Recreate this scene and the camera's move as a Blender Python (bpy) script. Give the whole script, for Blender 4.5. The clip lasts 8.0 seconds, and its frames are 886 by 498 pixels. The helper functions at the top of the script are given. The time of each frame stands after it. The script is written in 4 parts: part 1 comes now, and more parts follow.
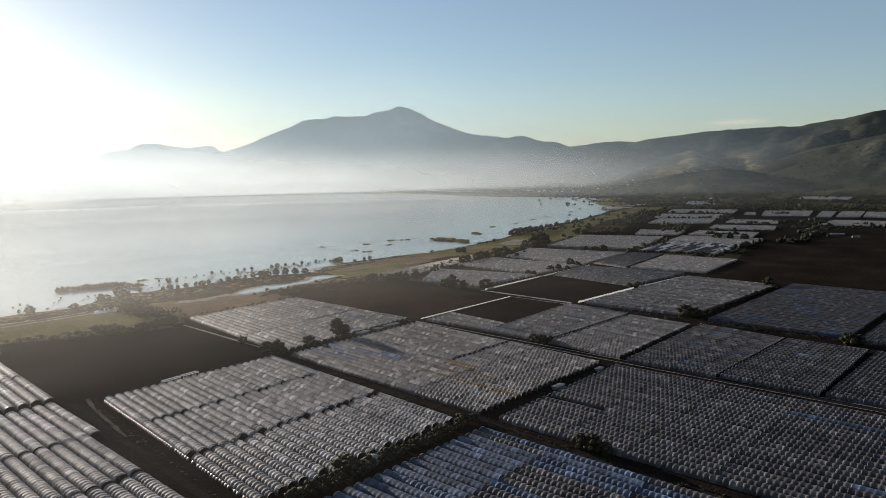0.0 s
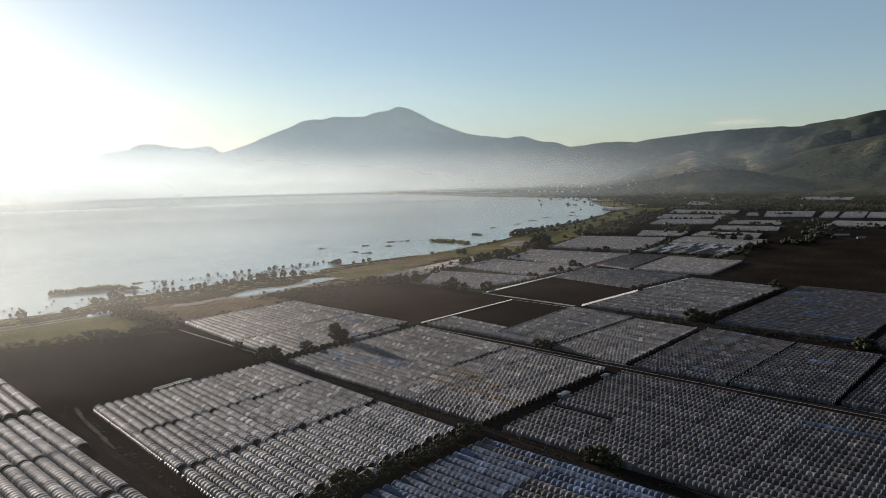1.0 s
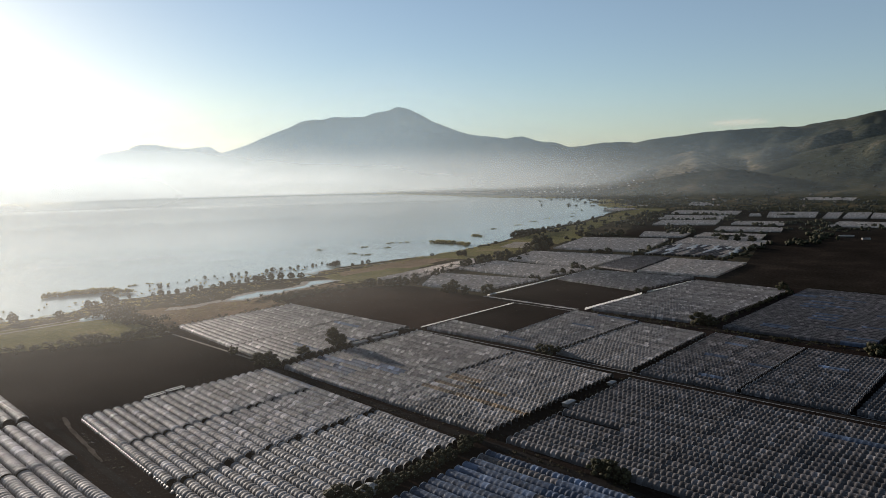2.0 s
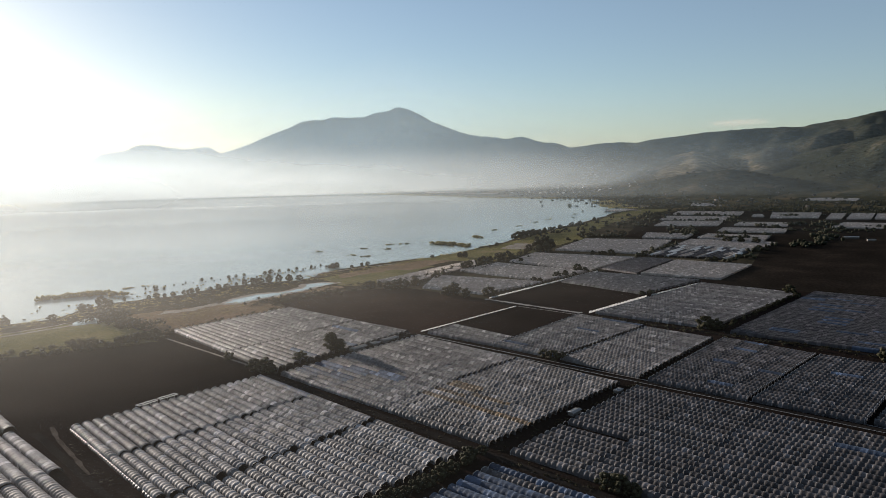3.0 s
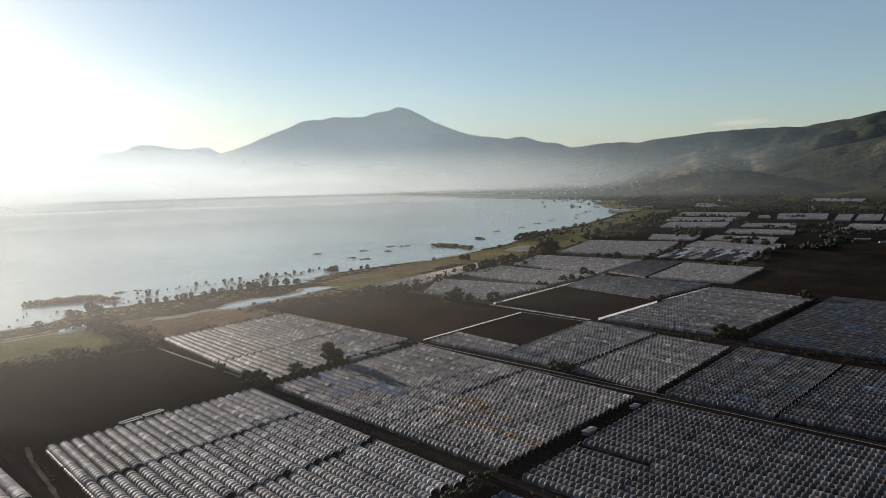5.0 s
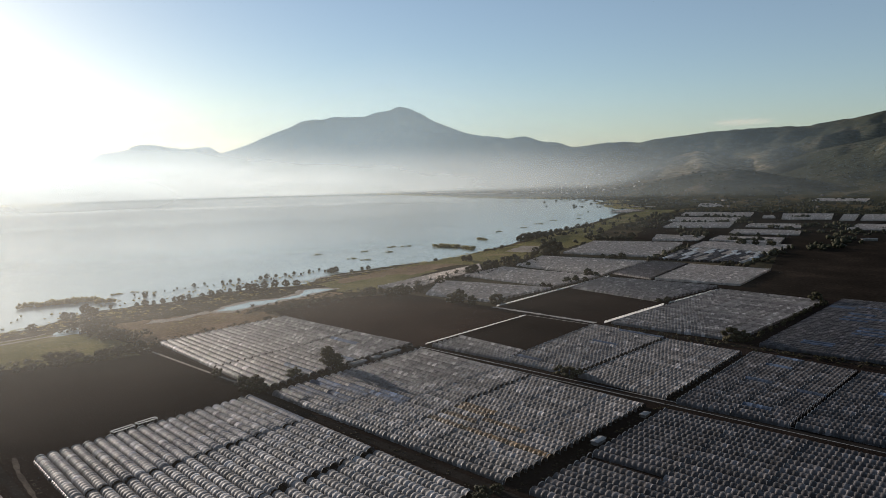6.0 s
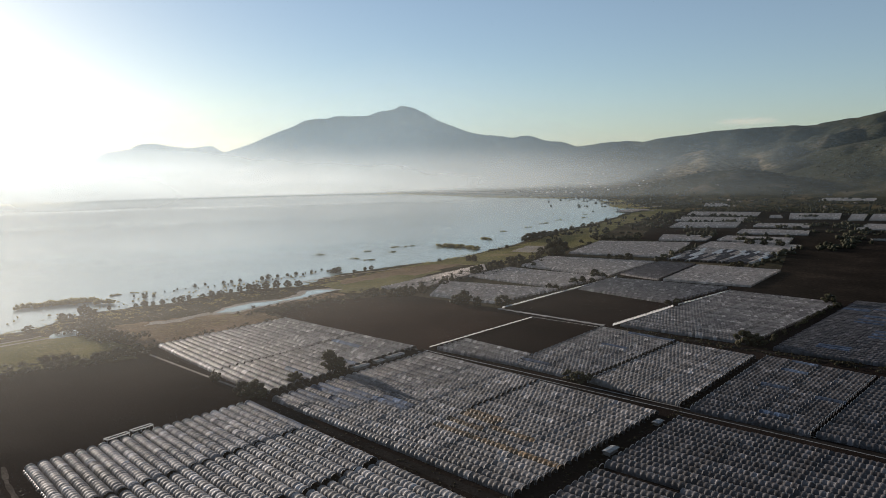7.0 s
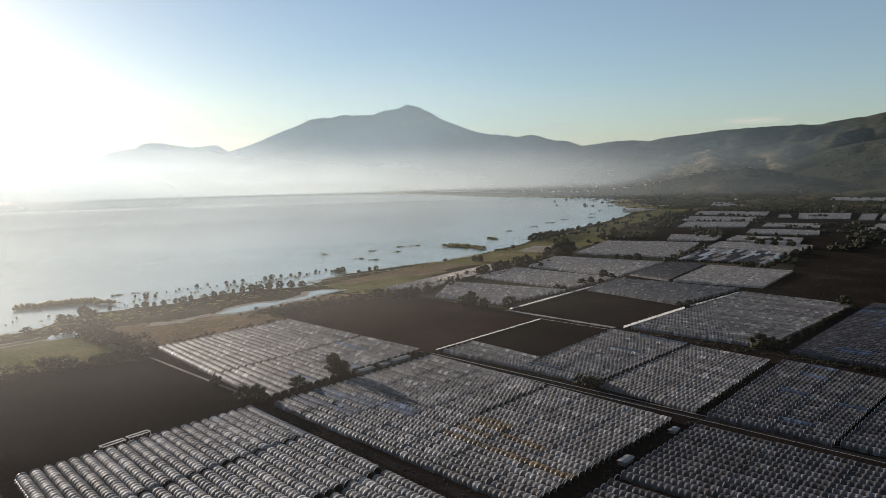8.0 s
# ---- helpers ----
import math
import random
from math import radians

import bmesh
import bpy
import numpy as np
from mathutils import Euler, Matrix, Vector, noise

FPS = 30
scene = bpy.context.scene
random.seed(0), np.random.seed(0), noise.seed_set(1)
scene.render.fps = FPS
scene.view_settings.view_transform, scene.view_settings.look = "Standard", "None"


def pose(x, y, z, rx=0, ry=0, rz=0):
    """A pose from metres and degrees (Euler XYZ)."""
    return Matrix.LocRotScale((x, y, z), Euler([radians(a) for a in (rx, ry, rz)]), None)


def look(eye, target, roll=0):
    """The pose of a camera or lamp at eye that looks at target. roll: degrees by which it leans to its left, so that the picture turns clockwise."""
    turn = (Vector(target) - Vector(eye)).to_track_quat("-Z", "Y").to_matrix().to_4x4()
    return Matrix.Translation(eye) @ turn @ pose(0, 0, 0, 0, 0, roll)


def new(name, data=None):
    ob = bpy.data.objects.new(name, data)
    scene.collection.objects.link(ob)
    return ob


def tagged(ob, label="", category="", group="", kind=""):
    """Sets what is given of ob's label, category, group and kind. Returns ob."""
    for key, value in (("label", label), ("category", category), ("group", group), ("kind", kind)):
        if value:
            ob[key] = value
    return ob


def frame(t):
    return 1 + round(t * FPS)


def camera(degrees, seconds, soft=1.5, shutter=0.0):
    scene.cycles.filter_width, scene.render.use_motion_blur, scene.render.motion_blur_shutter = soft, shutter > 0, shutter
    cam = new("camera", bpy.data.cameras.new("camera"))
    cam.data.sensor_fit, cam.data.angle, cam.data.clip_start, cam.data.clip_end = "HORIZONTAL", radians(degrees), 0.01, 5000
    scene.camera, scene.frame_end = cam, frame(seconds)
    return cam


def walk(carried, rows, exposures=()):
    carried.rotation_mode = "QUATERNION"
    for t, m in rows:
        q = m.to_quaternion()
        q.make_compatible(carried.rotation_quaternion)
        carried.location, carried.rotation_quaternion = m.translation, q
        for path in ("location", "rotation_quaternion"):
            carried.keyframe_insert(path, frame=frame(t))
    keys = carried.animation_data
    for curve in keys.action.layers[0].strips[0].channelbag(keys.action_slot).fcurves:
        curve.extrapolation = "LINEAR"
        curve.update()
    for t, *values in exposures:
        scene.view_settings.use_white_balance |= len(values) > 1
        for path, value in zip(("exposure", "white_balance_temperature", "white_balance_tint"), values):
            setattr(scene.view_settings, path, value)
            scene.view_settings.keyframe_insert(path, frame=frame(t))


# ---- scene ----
# The camera: a drone about 100 m up, flying slowly ahead along the shore.
cam = camera(61.90, 8.0, soft=0.7)
walk(cam, [
    (0, look((0.00, -0.00, 100.00), (746.4, 655.2, -16.6), -0.96)),
    (0.5, look((3.95, 3.92, 99.97), (750.6, 658.9, -16.5), -0.98)),
    (1, look((7.87, 7.79, 99.96), (754.7, 662.6, -16.1), -1.01)),
    (1.5, look((11.75, 11.53, 100.00), (758.8, 666.1, -15.9), -1.02)),
    (3, look((23.02, 22.37, 100.10), (770.3, 676.9, -14.9), -1.04)),
    (3.5, look((26.65, 26.05, 100.12), (773.9, 680.5, -15.0), -1.05)),
    (4, look((30.26, 29.81, 100.19), (777.5, 684.3, -14.9), -1.02)),
    (4.5, look((33.89, 33.58, 100.26), (781.2, 688.1, -14.7), -1.03)),
    (6, look((44.78, 44.80, 100.11), (791.0, 700.4, -15.1), -1.05)),
    (6.5, look((48.40, 48.56, 99.96), (793.3, 705.6, -15.6), -1.02)),
    (7, look((51.98, 52.33, 99.70), (795.3, 711.2, -16.4), -1.02)),
    (7.5, look((55.49, 56.13, 99.35), (796.8, 717.2, -17.0), -0.98)),
    (8, look((58.94, 60.04, 98.96), (798.1, 723.4, -17.8), -1.00)),
], exposures=[(0.0, 1.11, 7250, 13), (8.0, 1.11, 7250, 13)])

# ---- world, sun ----
SUN_AZ, SUN_EL = 6.5, 9.0          # degrees clockwise from +y, and up
world = bpy.data.worlds.new("world")
scene.world = world
world.use_nodes = True
wn, wl = world.node_tree.nodes, world.node_tree.links
wn.clear()
sky = wn.new("ShaderNodeTexSky")
sky.sky_type = "NISHITA"
sky.sun_disc = False
sky.sun_elevation, sky.sun_rotation = radians(SUN_EL), radians(SUN_AZ)
sky.altitude, sky.air_density, sky.dust_density, sky.ozone_density = 1500, 1.0, 1.3, 3.0
back = wn.new("ShaderNodeBackground")
back.inputs["Strength"].default_value = 0.056
wout = wn.new("ShaderNodeOutputWorld")
wl.new(sky.outputs[0], back.inputs[0])
haze = wn.new("ShaderNodeBackground")          # the even milky light of hazy air
haze.inputs["Color"].default_value, haze.inputs["Strength"].default_value = (0.80, 0.93, 0.95, 1), 0.056
both = wn.new("ShaderNodeAddShader")
wl.new(back.outputs[0], both.inputs[0])
wl.new(haze.outputs[0], both.inputs[1])
wl.new(both.outputs[0], wout.inputs[0])

sun_data = bpy.data.lights.new("sun", "SUN")
sun_data.energy, sun_data.angle, sun_data.color = 5.0, radians(0.6), (1.0, 0.955, 0.905)
sun = new("sun", sun_data)
sun_way = Vector((math.sin(radians(SUN_AZ)) * math.cos(radians(SUN_EL)), math.cos(radians(SUN_AZ)) * math.cos(radians(SUN_EL)), math.sin(radians(SUN_EL))))
sun.matrix_world = look(sun_way * 300, (0, 0, 0))


# ---- materials ----
def material(name, rough=0.9, spec=0.3, metal=0.0):
    m = bpy.data.materials.new(name)
    m.use_nodes = True
    n, l = m.node_tree.nodes, m.node_tree.links
    b = n["Principled BSDF"]
    b.inputs["Roughness"].default_value = rough
    b.inputs["Specular IOR Level"].default_value = spec
    b.inputs["Metallic"].default_value = metal
    return m, n, l, b


def coords(n, kind="Object"):
    return n.new("ShaderNodeTexCoord").outputs[kind]


def noise_fac(n, l, vec, scale, detail=4.0, rough=0.6):
    t = n.new("ShaderNodeTexNoise")
    t.inputs["Scale"].default_value, t.inputs["Detail"].default_value, t.inputs["Roughness"].default_value = scale, detail, rough
    l.new(vec, t.inputs["Vector"])
    return t.outputs["Fac"]


def ramp(n, l, fac, stops):
    r = n.new("ShaderNodeValToRGB")
    el = r.color_ramp.elements
    while len(el) < len(stops):
        el.new(0.5)
    for e, (p, c) in zip(el, stops):
        e.position, e.color = p, (*c, 1)
    l.new(fac, r.inputs[0])
    return r.outputs[0]


def mix(n, l, fac, a, b, mode="MIX"):
    x = n.new("ShaderNodeMix")
    x.data_type, x.blend_type = "RGBA", mode
    if isinstance(fac, float):
        x.inputs[0].default_value = fac
    else:
        l.new(fac, x.inputs[0])
    for sock, v in ((x.inputs[6], a), (x.inputs[7], b)):
        if isinstance(v, tuple):
            sock.default_value = (*v, 1)
        else:
            l.new(v, sock)
    return x.outputs[2]


def bump(n, l, b, height, strength, dist):
    t = n.new("ShaderNodeBump")
    t.inputs["Strength"].default_value, t.inputs["Distance"].default_value = strength, dist
    l.new(height, t.inputs["Height"])
    l.new(t.outputs[0], b.inputs["Normal"])


def two_scale(name, stops, big, small, rough=1.0, spec=0.0, relief=0.0, kind="Object", dark=(0.5, 0.5, 0.5)):
    """A surface whose colour wanders over large patches, with finer grain upon it."""
    m, n, l, b = material(name, rough, spec)
    v = coords(n, kind)
    col = ramp(n, l, noise_fac(n, l, v, big), stops)
    grain = ramp(n, l, noise_fac(n, l, v, small, 3.0, 0.7), [(0.35, dark), (0.65, (1, 1, 1))])
    l.new(mix(n, l, 1.0, col, grain, "MULTIPLY"), b.inputs["Base Color"])
    if relief:
        bump(n, l, b, noise_fac(n, l, v, small, 3.0, 0.7), 0.8, relief)
    return m


M_GROUND = two_scale("dry_ground", [(0.3, (0.029, 0.028, 0.018)), (0.5, (0.048, 0.042, 0.028)), (0.7, (0.090, 0.072, 0.050))], 0.012, 0.35, relief=0.3)
_n, _l = M_GROUND.node_tree.nodes, M_GROUND.node_tree.links
_v = coords(_n)
_sep = _n.new("ShaderNodeSeparateXYZ")
_l.new(_v, _sep.inputs[0])
_rise = _n.new("ShaderNodeMapRange")
_rise.inputs["From Min"].default_value, _rise.inputs["From Max"].default_value = 3.0, 30.0
_l.new(_sep.outputs["Z"], _rise.inputs["Value"])
_scrub = ramp(_n, _l, noise_fac(_n, _l, _v, 0.0045, 10.0, 0.78), [(0.36, (0.014, 0.017, 0.013)), (0.54, (0.026, 0.028, 0.021)), (0.62, (0.06, 0.053, 0.038)), (0.76, (0.10, 0.083, 0.06))])
_b = _n["Principled BSDF"]
_old = _b.inputs["Base Color"].links[0].from_socket
_off = _n.new("ShaderNodeVectorMath")             # a bare tan slope on the right-hand hill
_off.operation = "SUBTRACT"
_off.inputs[1].default_value = (2700, 1130, 90)
_l.new(_v, _off.inputs[0])
_fit = _n.new("ShaderNodeVectorMath")
_fit.operation = "MULTIPLY"
_fit.inputs[1].default_value = (1 / 380, 1 / 260, 0)
_l.new(_off.outputs[0], _fit.inputs[0])
_len = _n.new("ShaderNodeVectorMath")
_len.operation = "LENGTH"
_l.new(_fit.outputs[0], _len.inputs[0])
_edge = _n.new("ShaderNodeMath")
_edge.operation = "MULTIPLY_ADD"
_edge.inputs[1].default_value = 1.8
_l.new(noise_fac(_n, _l, _v, 0.009, 5.0, 0.65), _edge.inputs[0])
_l.new(_len.outputs["Value"], _edge.inputs[2])
_bare = _n.new("ShaderNodeMapRange")
_bare.inputs["From Min"].default_value, _bare.inputs["From Max"].default_value = 1.9, 1.5
_l.new(_edge.outputs[0], _bare.inputs["Value"])
_tan = ramp(_n, _l, noise_fac(_n, _l, _v, 0.022, 8.0, 0.75), [(0.38, (0.04, 0.037, 0.026)), (0.5, (0.11, 0.09, 0.062)), (0.66, (0.19, 0.15, 0.105))])
_slope = mix(_n, _l, _bare.outputs[0], _scrub, _tan)
_dots = _n.new("ShaderNodeTexVoronoi")             # single shrubs and trees on the slopes
_dots.inputs["Scale"].default_value = 0.075
_l.new(_v, _dots.inputs["Vector"])
_shrub = ramp(_n, _l, _dots.outputs["Distance"], [(0.25, (0.45, 0.5, 0.42)), (0.5, (1, 1, 1))])
_slope = mix(_n, _l, 1.0, _slope, _shrub, "MULTIPLY")
_plots = _n.new("ShaderNodeTexVoronoi")            # small fields of the far plain and the lowest slopes, each with its own crop
_plots.distance = "CHEBYCHEV"
_plots.inputs["Scale"].default_value = 0.012
_skew = _n.new("ShaderNodeMapping")
_skew.inputs["Rotation"].default_value, _skew.inputs["Scale"].default_value = (0, 0, 0.25), (0.8, 1.7, 0.0)
_l.new(_v, _skew.inputs["Vector"])
_l.new(_skew.outputs[0], _plots.inputs["Vector"])
_crop = ramp(_n, _l, _plots.outputs["Color"], [(0.2, (0.55, 0.62, 0.42)), (0.45, (0.85, 0.9, 0.7)), (0.6, (1.25, 1.25, 0.95)), (0.8, (1.9, 1.65, 1.3))])
_away = _n.new("ShaderNodeMapRange")
_away.inputs["From Min"].default_value, _away.inputs["From Max"].default_value = 1150.0, 1350.0
_l.new(_sep.outputs["X"], _away.inputs["Value"])
_plain = mix(_n, _l, _away.outputs[0], _old, mix(_n, _l, 1.0, _old, _crop, "MULTIPLY"))
_rise.inputs["From Min"].default_value, _rise.inputs["From Max"].default_value = 8.0, 45.0
_l.new(mix(_n, _l, _rise.outputs[0], _plain, _slope), _b.inputs["Base Color"])
M_SOIL = two_scale("ploughed_soil", [(0.3, (0.011, 0.0085, 0.0075)), (0.7, (0.023, 0.017, 0.015))], 0.02, 0.8, relief=0.3)
M_SOILRED = two_scale("reddish_soil", [(0.3, (0.022, 0.0145, 0.0118)), (0.7, (0.040, 0.026, 0.021))], 0.02, 0.6, relief=0.3)
M_GRASS = two_scale("rough_grass", [(0.3, (0.10, 0.098, 0.045)), (0.55, (0.17, 0.155, 0.075)), (0.75, (0.26, 0.205, 0.12))], 0.02, 0.5, relief=2.2)
M_DRY = two_scale("dry_grass", [(0.3, (0.13, 0.098, 0.064)), (0.55, (0.20, 0.145, 0.098)), (0.75, (0.27, 0.19, 0.135))], 0.03, 0.5, relief=1.6)
M_DIRT = two_scale("dirt_track", [(0.3, (0.014, 0.0125, 0.012)), (0.7, (0.028, 0.025, 0.0235))], 0.08, 1.2, relief=0.1)
M_PALE = two_scale("pale_track", [(0.3, (0.24, 0.21, 0.18)), (0.7, (0.36, 0.32, 0.28))], 0.08, 1.2, relief=0.1)
M_SCRUB = two_scale("dark_scrub", [(0.3, (0.014, 0.012, 0.010)), (0.55, (0.022, 0.018, 0.015)), (0.75, (0.038, 0.030, 0.024))], 0.02, 0.4, relief=0.6)
M_DUST = two_scale("trodden_dust", [(0.3, (0.06, 0.05, 0.042)), (0.7, (0.12, 0.10, 0.085))], 0.1, 1.0, relief=0.1)
M_LINER = two_scale("dusty_liner", [(0.3, (0.16, 0.145, 0.13)), (0.55, (0.27, 0.25, 0.23)), (0.75, (0.42, 0.40, 0.37))], 0.15, 0.9, rough=0.6, spec=0.3, relief=0.3)
M_BARK = two_scale("bark", [(0.3, (0.05, 0.035, 0.025)), (0.7, (0.11, 0.08, 0.06))], 1.0, 8.0)


def leaf_material(name, stops, lit=0.12):
    m, n, l, b = material(name, 0.8, 0.1)
    g = n.new("ShaderNodeNewGeometry")
    o = n.new("ShaderNodeObjectInfo")
    col = ramp(n, l, g.outputs["Random Per Island"], stops)
    tint = ramp(n, l, o.outputs["Random"], [(0.0, (0.75, 0.8, 0.7)), (1.0, (1.15, 1.05, 0.9))])
    l.new(mix(n, l, 1.0, col, tint, "MULTIPLY"), b.inputs["Base Color"])
    tr = n.new("ShaderNodeBsdfTranslucent")
    l.new(mix(n, l, 1.0, col, (1.0, 0.95, 0.5), "MULTIPLY"), tr.inputs["Color"])
    s = n.new("ShaderNodeMixShader")
    s.inputs[0].default_value = lit
    l.new(b.outputs[0], s.inputs[1])
    l.new(tr.outputs[0], s.inputs[2])
    l.new(s.outputs[0], n["Material Output"].inputs["Surface"])
    return m


M_LEAF = leaf_material("leaves", [(0.0, (0.022, 0.022, 0.014)), (0.6, (0.035, 0.035, 0.022)), (1.0, (0.054, 0.05, 0.031))], 0.11)
M_WEED = leaf_material("weed_leaves", [(0.0, (0.018, 0.017, 0.010)), (1.0, (0.044, 0.037, 0.021))], 0.04)
M_REED = leaf_material("reeds", [(0.0, (0.14, 0.13, 0.08)), (1.0, (0.25, 0.22, 0.14))], 0.45)


def film_material(name, base, tint, rough=0.32, spread=1.0, gloss=0.14):
    """Weathered polythene: grey, glossy, dusty along the folds, each sheet of its own age."""
    m, n, l, b = material(name, rough, gloss)
    o = n.new("ShaderNodeObjectInfo")
    v = coords(n)
    age = ramp(n, l, o.outputs["Random"], [(0.0, tuple(c * 0.72 for c in base)), (0.55, base), (0.8, tint), (1.0, tuple(c * 1.3 for c in base))])
    dust = ramp(n, l, noise_fac(n, l, v, 0.5, 4.0), [(0.35, (0.62, 0.60, 0.57)), (0.65, (1, 1, 1))])
    sep = n.new("ShaderNodeSeparateXYZ")
    l.new(v, sep.inputs[0])
    bay = n.new("ShaderNodeMath")                 # each bay's sheet has weathered on its own
    bay.operation = "MULTIPLY"
    bay.inputs[1].default_value = 1 / 2.05
    l.new(sep.outputs["Y"], bay.inputs[0])
    whole = n.new("ShaderNodeMath")
    whole.operation = "FLOOR"
    l.new(bay.outputs[0], whole.inputs[0])
    mixer = n.new("ShaderNodeCombineXYZ")
    l.new(whole.outputs[0], mixer.inputs[0])
    l.new(o.outputs["Random"], mixer.inputs[1])
    lane = n.new("ShaderNodeMath")
    lane.operation = "SNAP"
    lane.inputs[1].default_value = 4.1
    across = n.new("ShaderNodeMath")
    across.inputs[1].default_value = 2.05
    l.new(sep.outputs["X"], across.inputs[0])
    l.new(across.outputs[0], lane.inputs[0])
    l.new(lane.outputs[0], mixer.inputs[2])
    chance = n.new("ShaderNodeTexWhiteNoise")
    l.new(mixer.outputs[0], chance.inputs["Vector"])
    sheet_tone = ramp(n, l, chance.outputs["Value"], [(0.0, (1 - 0.32 * spread,) * 3), (0.5, (1, 1, 1)), (0.86, (1 + 0.1 * spread,) * 3), (1.0, (1 + 1.2 * spread,) * 3)])
    toned = mix(n, l, 1.0, age, sheet_tone, "MULTIPLY")
    l.new(mix(n, l, 1.0, toned, dust, "MULTIPLY"), b.inputs["Base Color"])
    r = n.new("ShaderNodeMapRange")
    r.inputs["To Min"].default_value, r.inputs["To Max"].default_value = rough - 0.07, rough + 0.12
    l.new(noise_fac(n, l, v, 0.8, 3.0), r.inputs["Value"])
    l.new(r.outputs[0], b.inputs["Roughness"])
    bump(n, l, b, noise_fac(n, l, v, 1.6, 3.0), 0.35, 0.12)
    return m


# M_FILM, M_FILMP, M_FILMG: one grey film, each block's brightness in light put into its base.
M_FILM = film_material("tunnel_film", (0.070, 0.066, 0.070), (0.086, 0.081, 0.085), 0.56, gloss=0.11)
M_FILMG = film_material("tunnel_film_sunlit", (0.20, 0.192, 0.195), (0.24, 0.23, 0.232), 0.66, gloss=0.08)
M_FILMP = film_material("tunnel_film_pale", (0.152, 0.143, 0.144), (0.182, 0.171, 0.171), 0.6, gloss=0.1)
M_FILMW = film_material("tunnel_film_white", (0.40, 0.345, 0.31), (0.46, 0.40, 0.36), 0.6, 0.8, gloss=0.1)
M_FILMB = film_material("tunnel_film_bluish", (0.060, 0.084, 0.130), (0.070, 0.096, 0.146), 0.62, gloss=0.08)
# Orange of a lens flare, painted into the film colour of block d.
M_FILMO = film_material("tunnel_film_flare", (0.135, 0.094, 0.06), (0.155, 0.104, 0.062), 0.42)
M_WHITE = two_scale("white_sheet", [(0.3, (0.55, 0.54, 0.52)), (0.7, (0.78, 0.77, 0.75))], 0.1, 1.0, rough=0.5, spec=0.4)
M_STEEL = two_scale("galvanised_steel", [(0.3, (0.35, 0.35, 0.36)), (0.7, (0.5, 0.5, 0.5))], 1.0, 8.0, rough=0.45, spec=0.5)
M_ROOF = two_scale("tin_roof", [(0.3, (0.16, 0.16, 0.16)), (0.7, (0.24, 0.235, 0.23))], 0.6, 4.0, rough=0.45, spec=0.5)
M_WALL = two_scale("plaster_wall", [(0.3, (0.17, 0.155, 0.14)), (0.7, (0.27, 0.25, 0.23))], 0.6, 4.0)

M_HOUSE, _n, _l, _b = material("painted_block_wall", 0.9, 0.2)
_g = _n.new("ShaderNodeNewGeometry")
_l.new(ramp(_n, _l, _g.outputs["Random Per Island"], [(0.0, (0.05, 0.045, 0.04)), (0.6, (0.12, 0.10, 0.09)), (0.85, (0.3, 0.28, 0.26)), (1.0, (0.6, 0.58, 0.55))]), _b.inputs["Base Color"])
M_WATER, _n, _l, _b = material("lake_water", 0.15, 0.5)
_b.inputs["Base Color"].default_value = (0.22, 0.275, 0.255, 1)
_b.inputs["IOR"].default_value = 1.33
_v = coords(_n)
_rip = noise_fac(_n, _l, _v, 0.25, 5.0, 0.6)
bump(_n, _l, _b, _rip, 0.35, 0.3)
_r = _n.new("ShaderNodeMapRange")
_r.inputs["To Min"].default_value, _r.inputs["To Max"].default_value = 0.10, 0.24
_l.new(noise_fac(_n, _l, _v, 0.004, 3.0), _r.inputs["Value"])
_l.new(_r.outputs[0], _b.inputs["Roughness"])


# ---- helpers for building ----
def link(name, bm, mat, parent=None, label=""):
    """Links a bmesh as one mesh object, under parent where one is given."""
    me = bpy.data.meshes.new(name)
    bm.to_mesh(me)
    bm.free()
    me.materials.append(mat)
    ob = new(name, me)
    if parent:
        ob.parent = parent
    return tagged(ob, label)


part = link


def mesh_of(name, verts, faces, mat, smooth=False):
    me = bpy.data.meshes.new(name)
    me.from_pydata(verts, [], faces)
    me.materials.append(mat)
    if smooth:
        me.polygons.foreach_set("use_smooth", [True] * len(me.polygons))
    me.update()
    return me


def box(bm, x0, y0, z0, x1, y1, z1):
    v = [bm.verts.new(p) for p in ((x0, y0, z0), (x1, y0, z0), (x1, y1, z0), (x0, y1, z0), (x0, y0, z1), (x1, y0, z1), (x1, y1, z1), (x0, y1, z1))]
    for f in ((0, 3, 2, 1), (4, 5, 6, 7), (0, 1, 5, 4), (1, 2, 6, 5), (2, 3, 7, 6), (3, 0, 4, 7)):
        bm.faces.new([v[i] for i in f])


# ---- the ground: one sheet from the fields to the mountain tops ----
WATER_Z = -0.5
SHORE = [(-4800, 700), (-1500, 430), (-200, 500), (100, 545), (172, 554), (195, 556), (218, 548), (241, 562), (271, 574), (298, 572), (328, 565), (356, 566), (396, 565),
         (424, 545), (486, 567), (534, 567), (567, 567), (607, 553), (650, 557), (715, 566), (787, 580), (939, 623), (1017, 632), (1137, 660),
         (1279, 700), (1434, 744), (1570, 859), (1712, 920), (1770, 1099), (1720, 1318), (1797, 1790), (1932, 2811), (1900, 3700), (1500, 4450),
         (0, 4750), (-4800, 4750)]
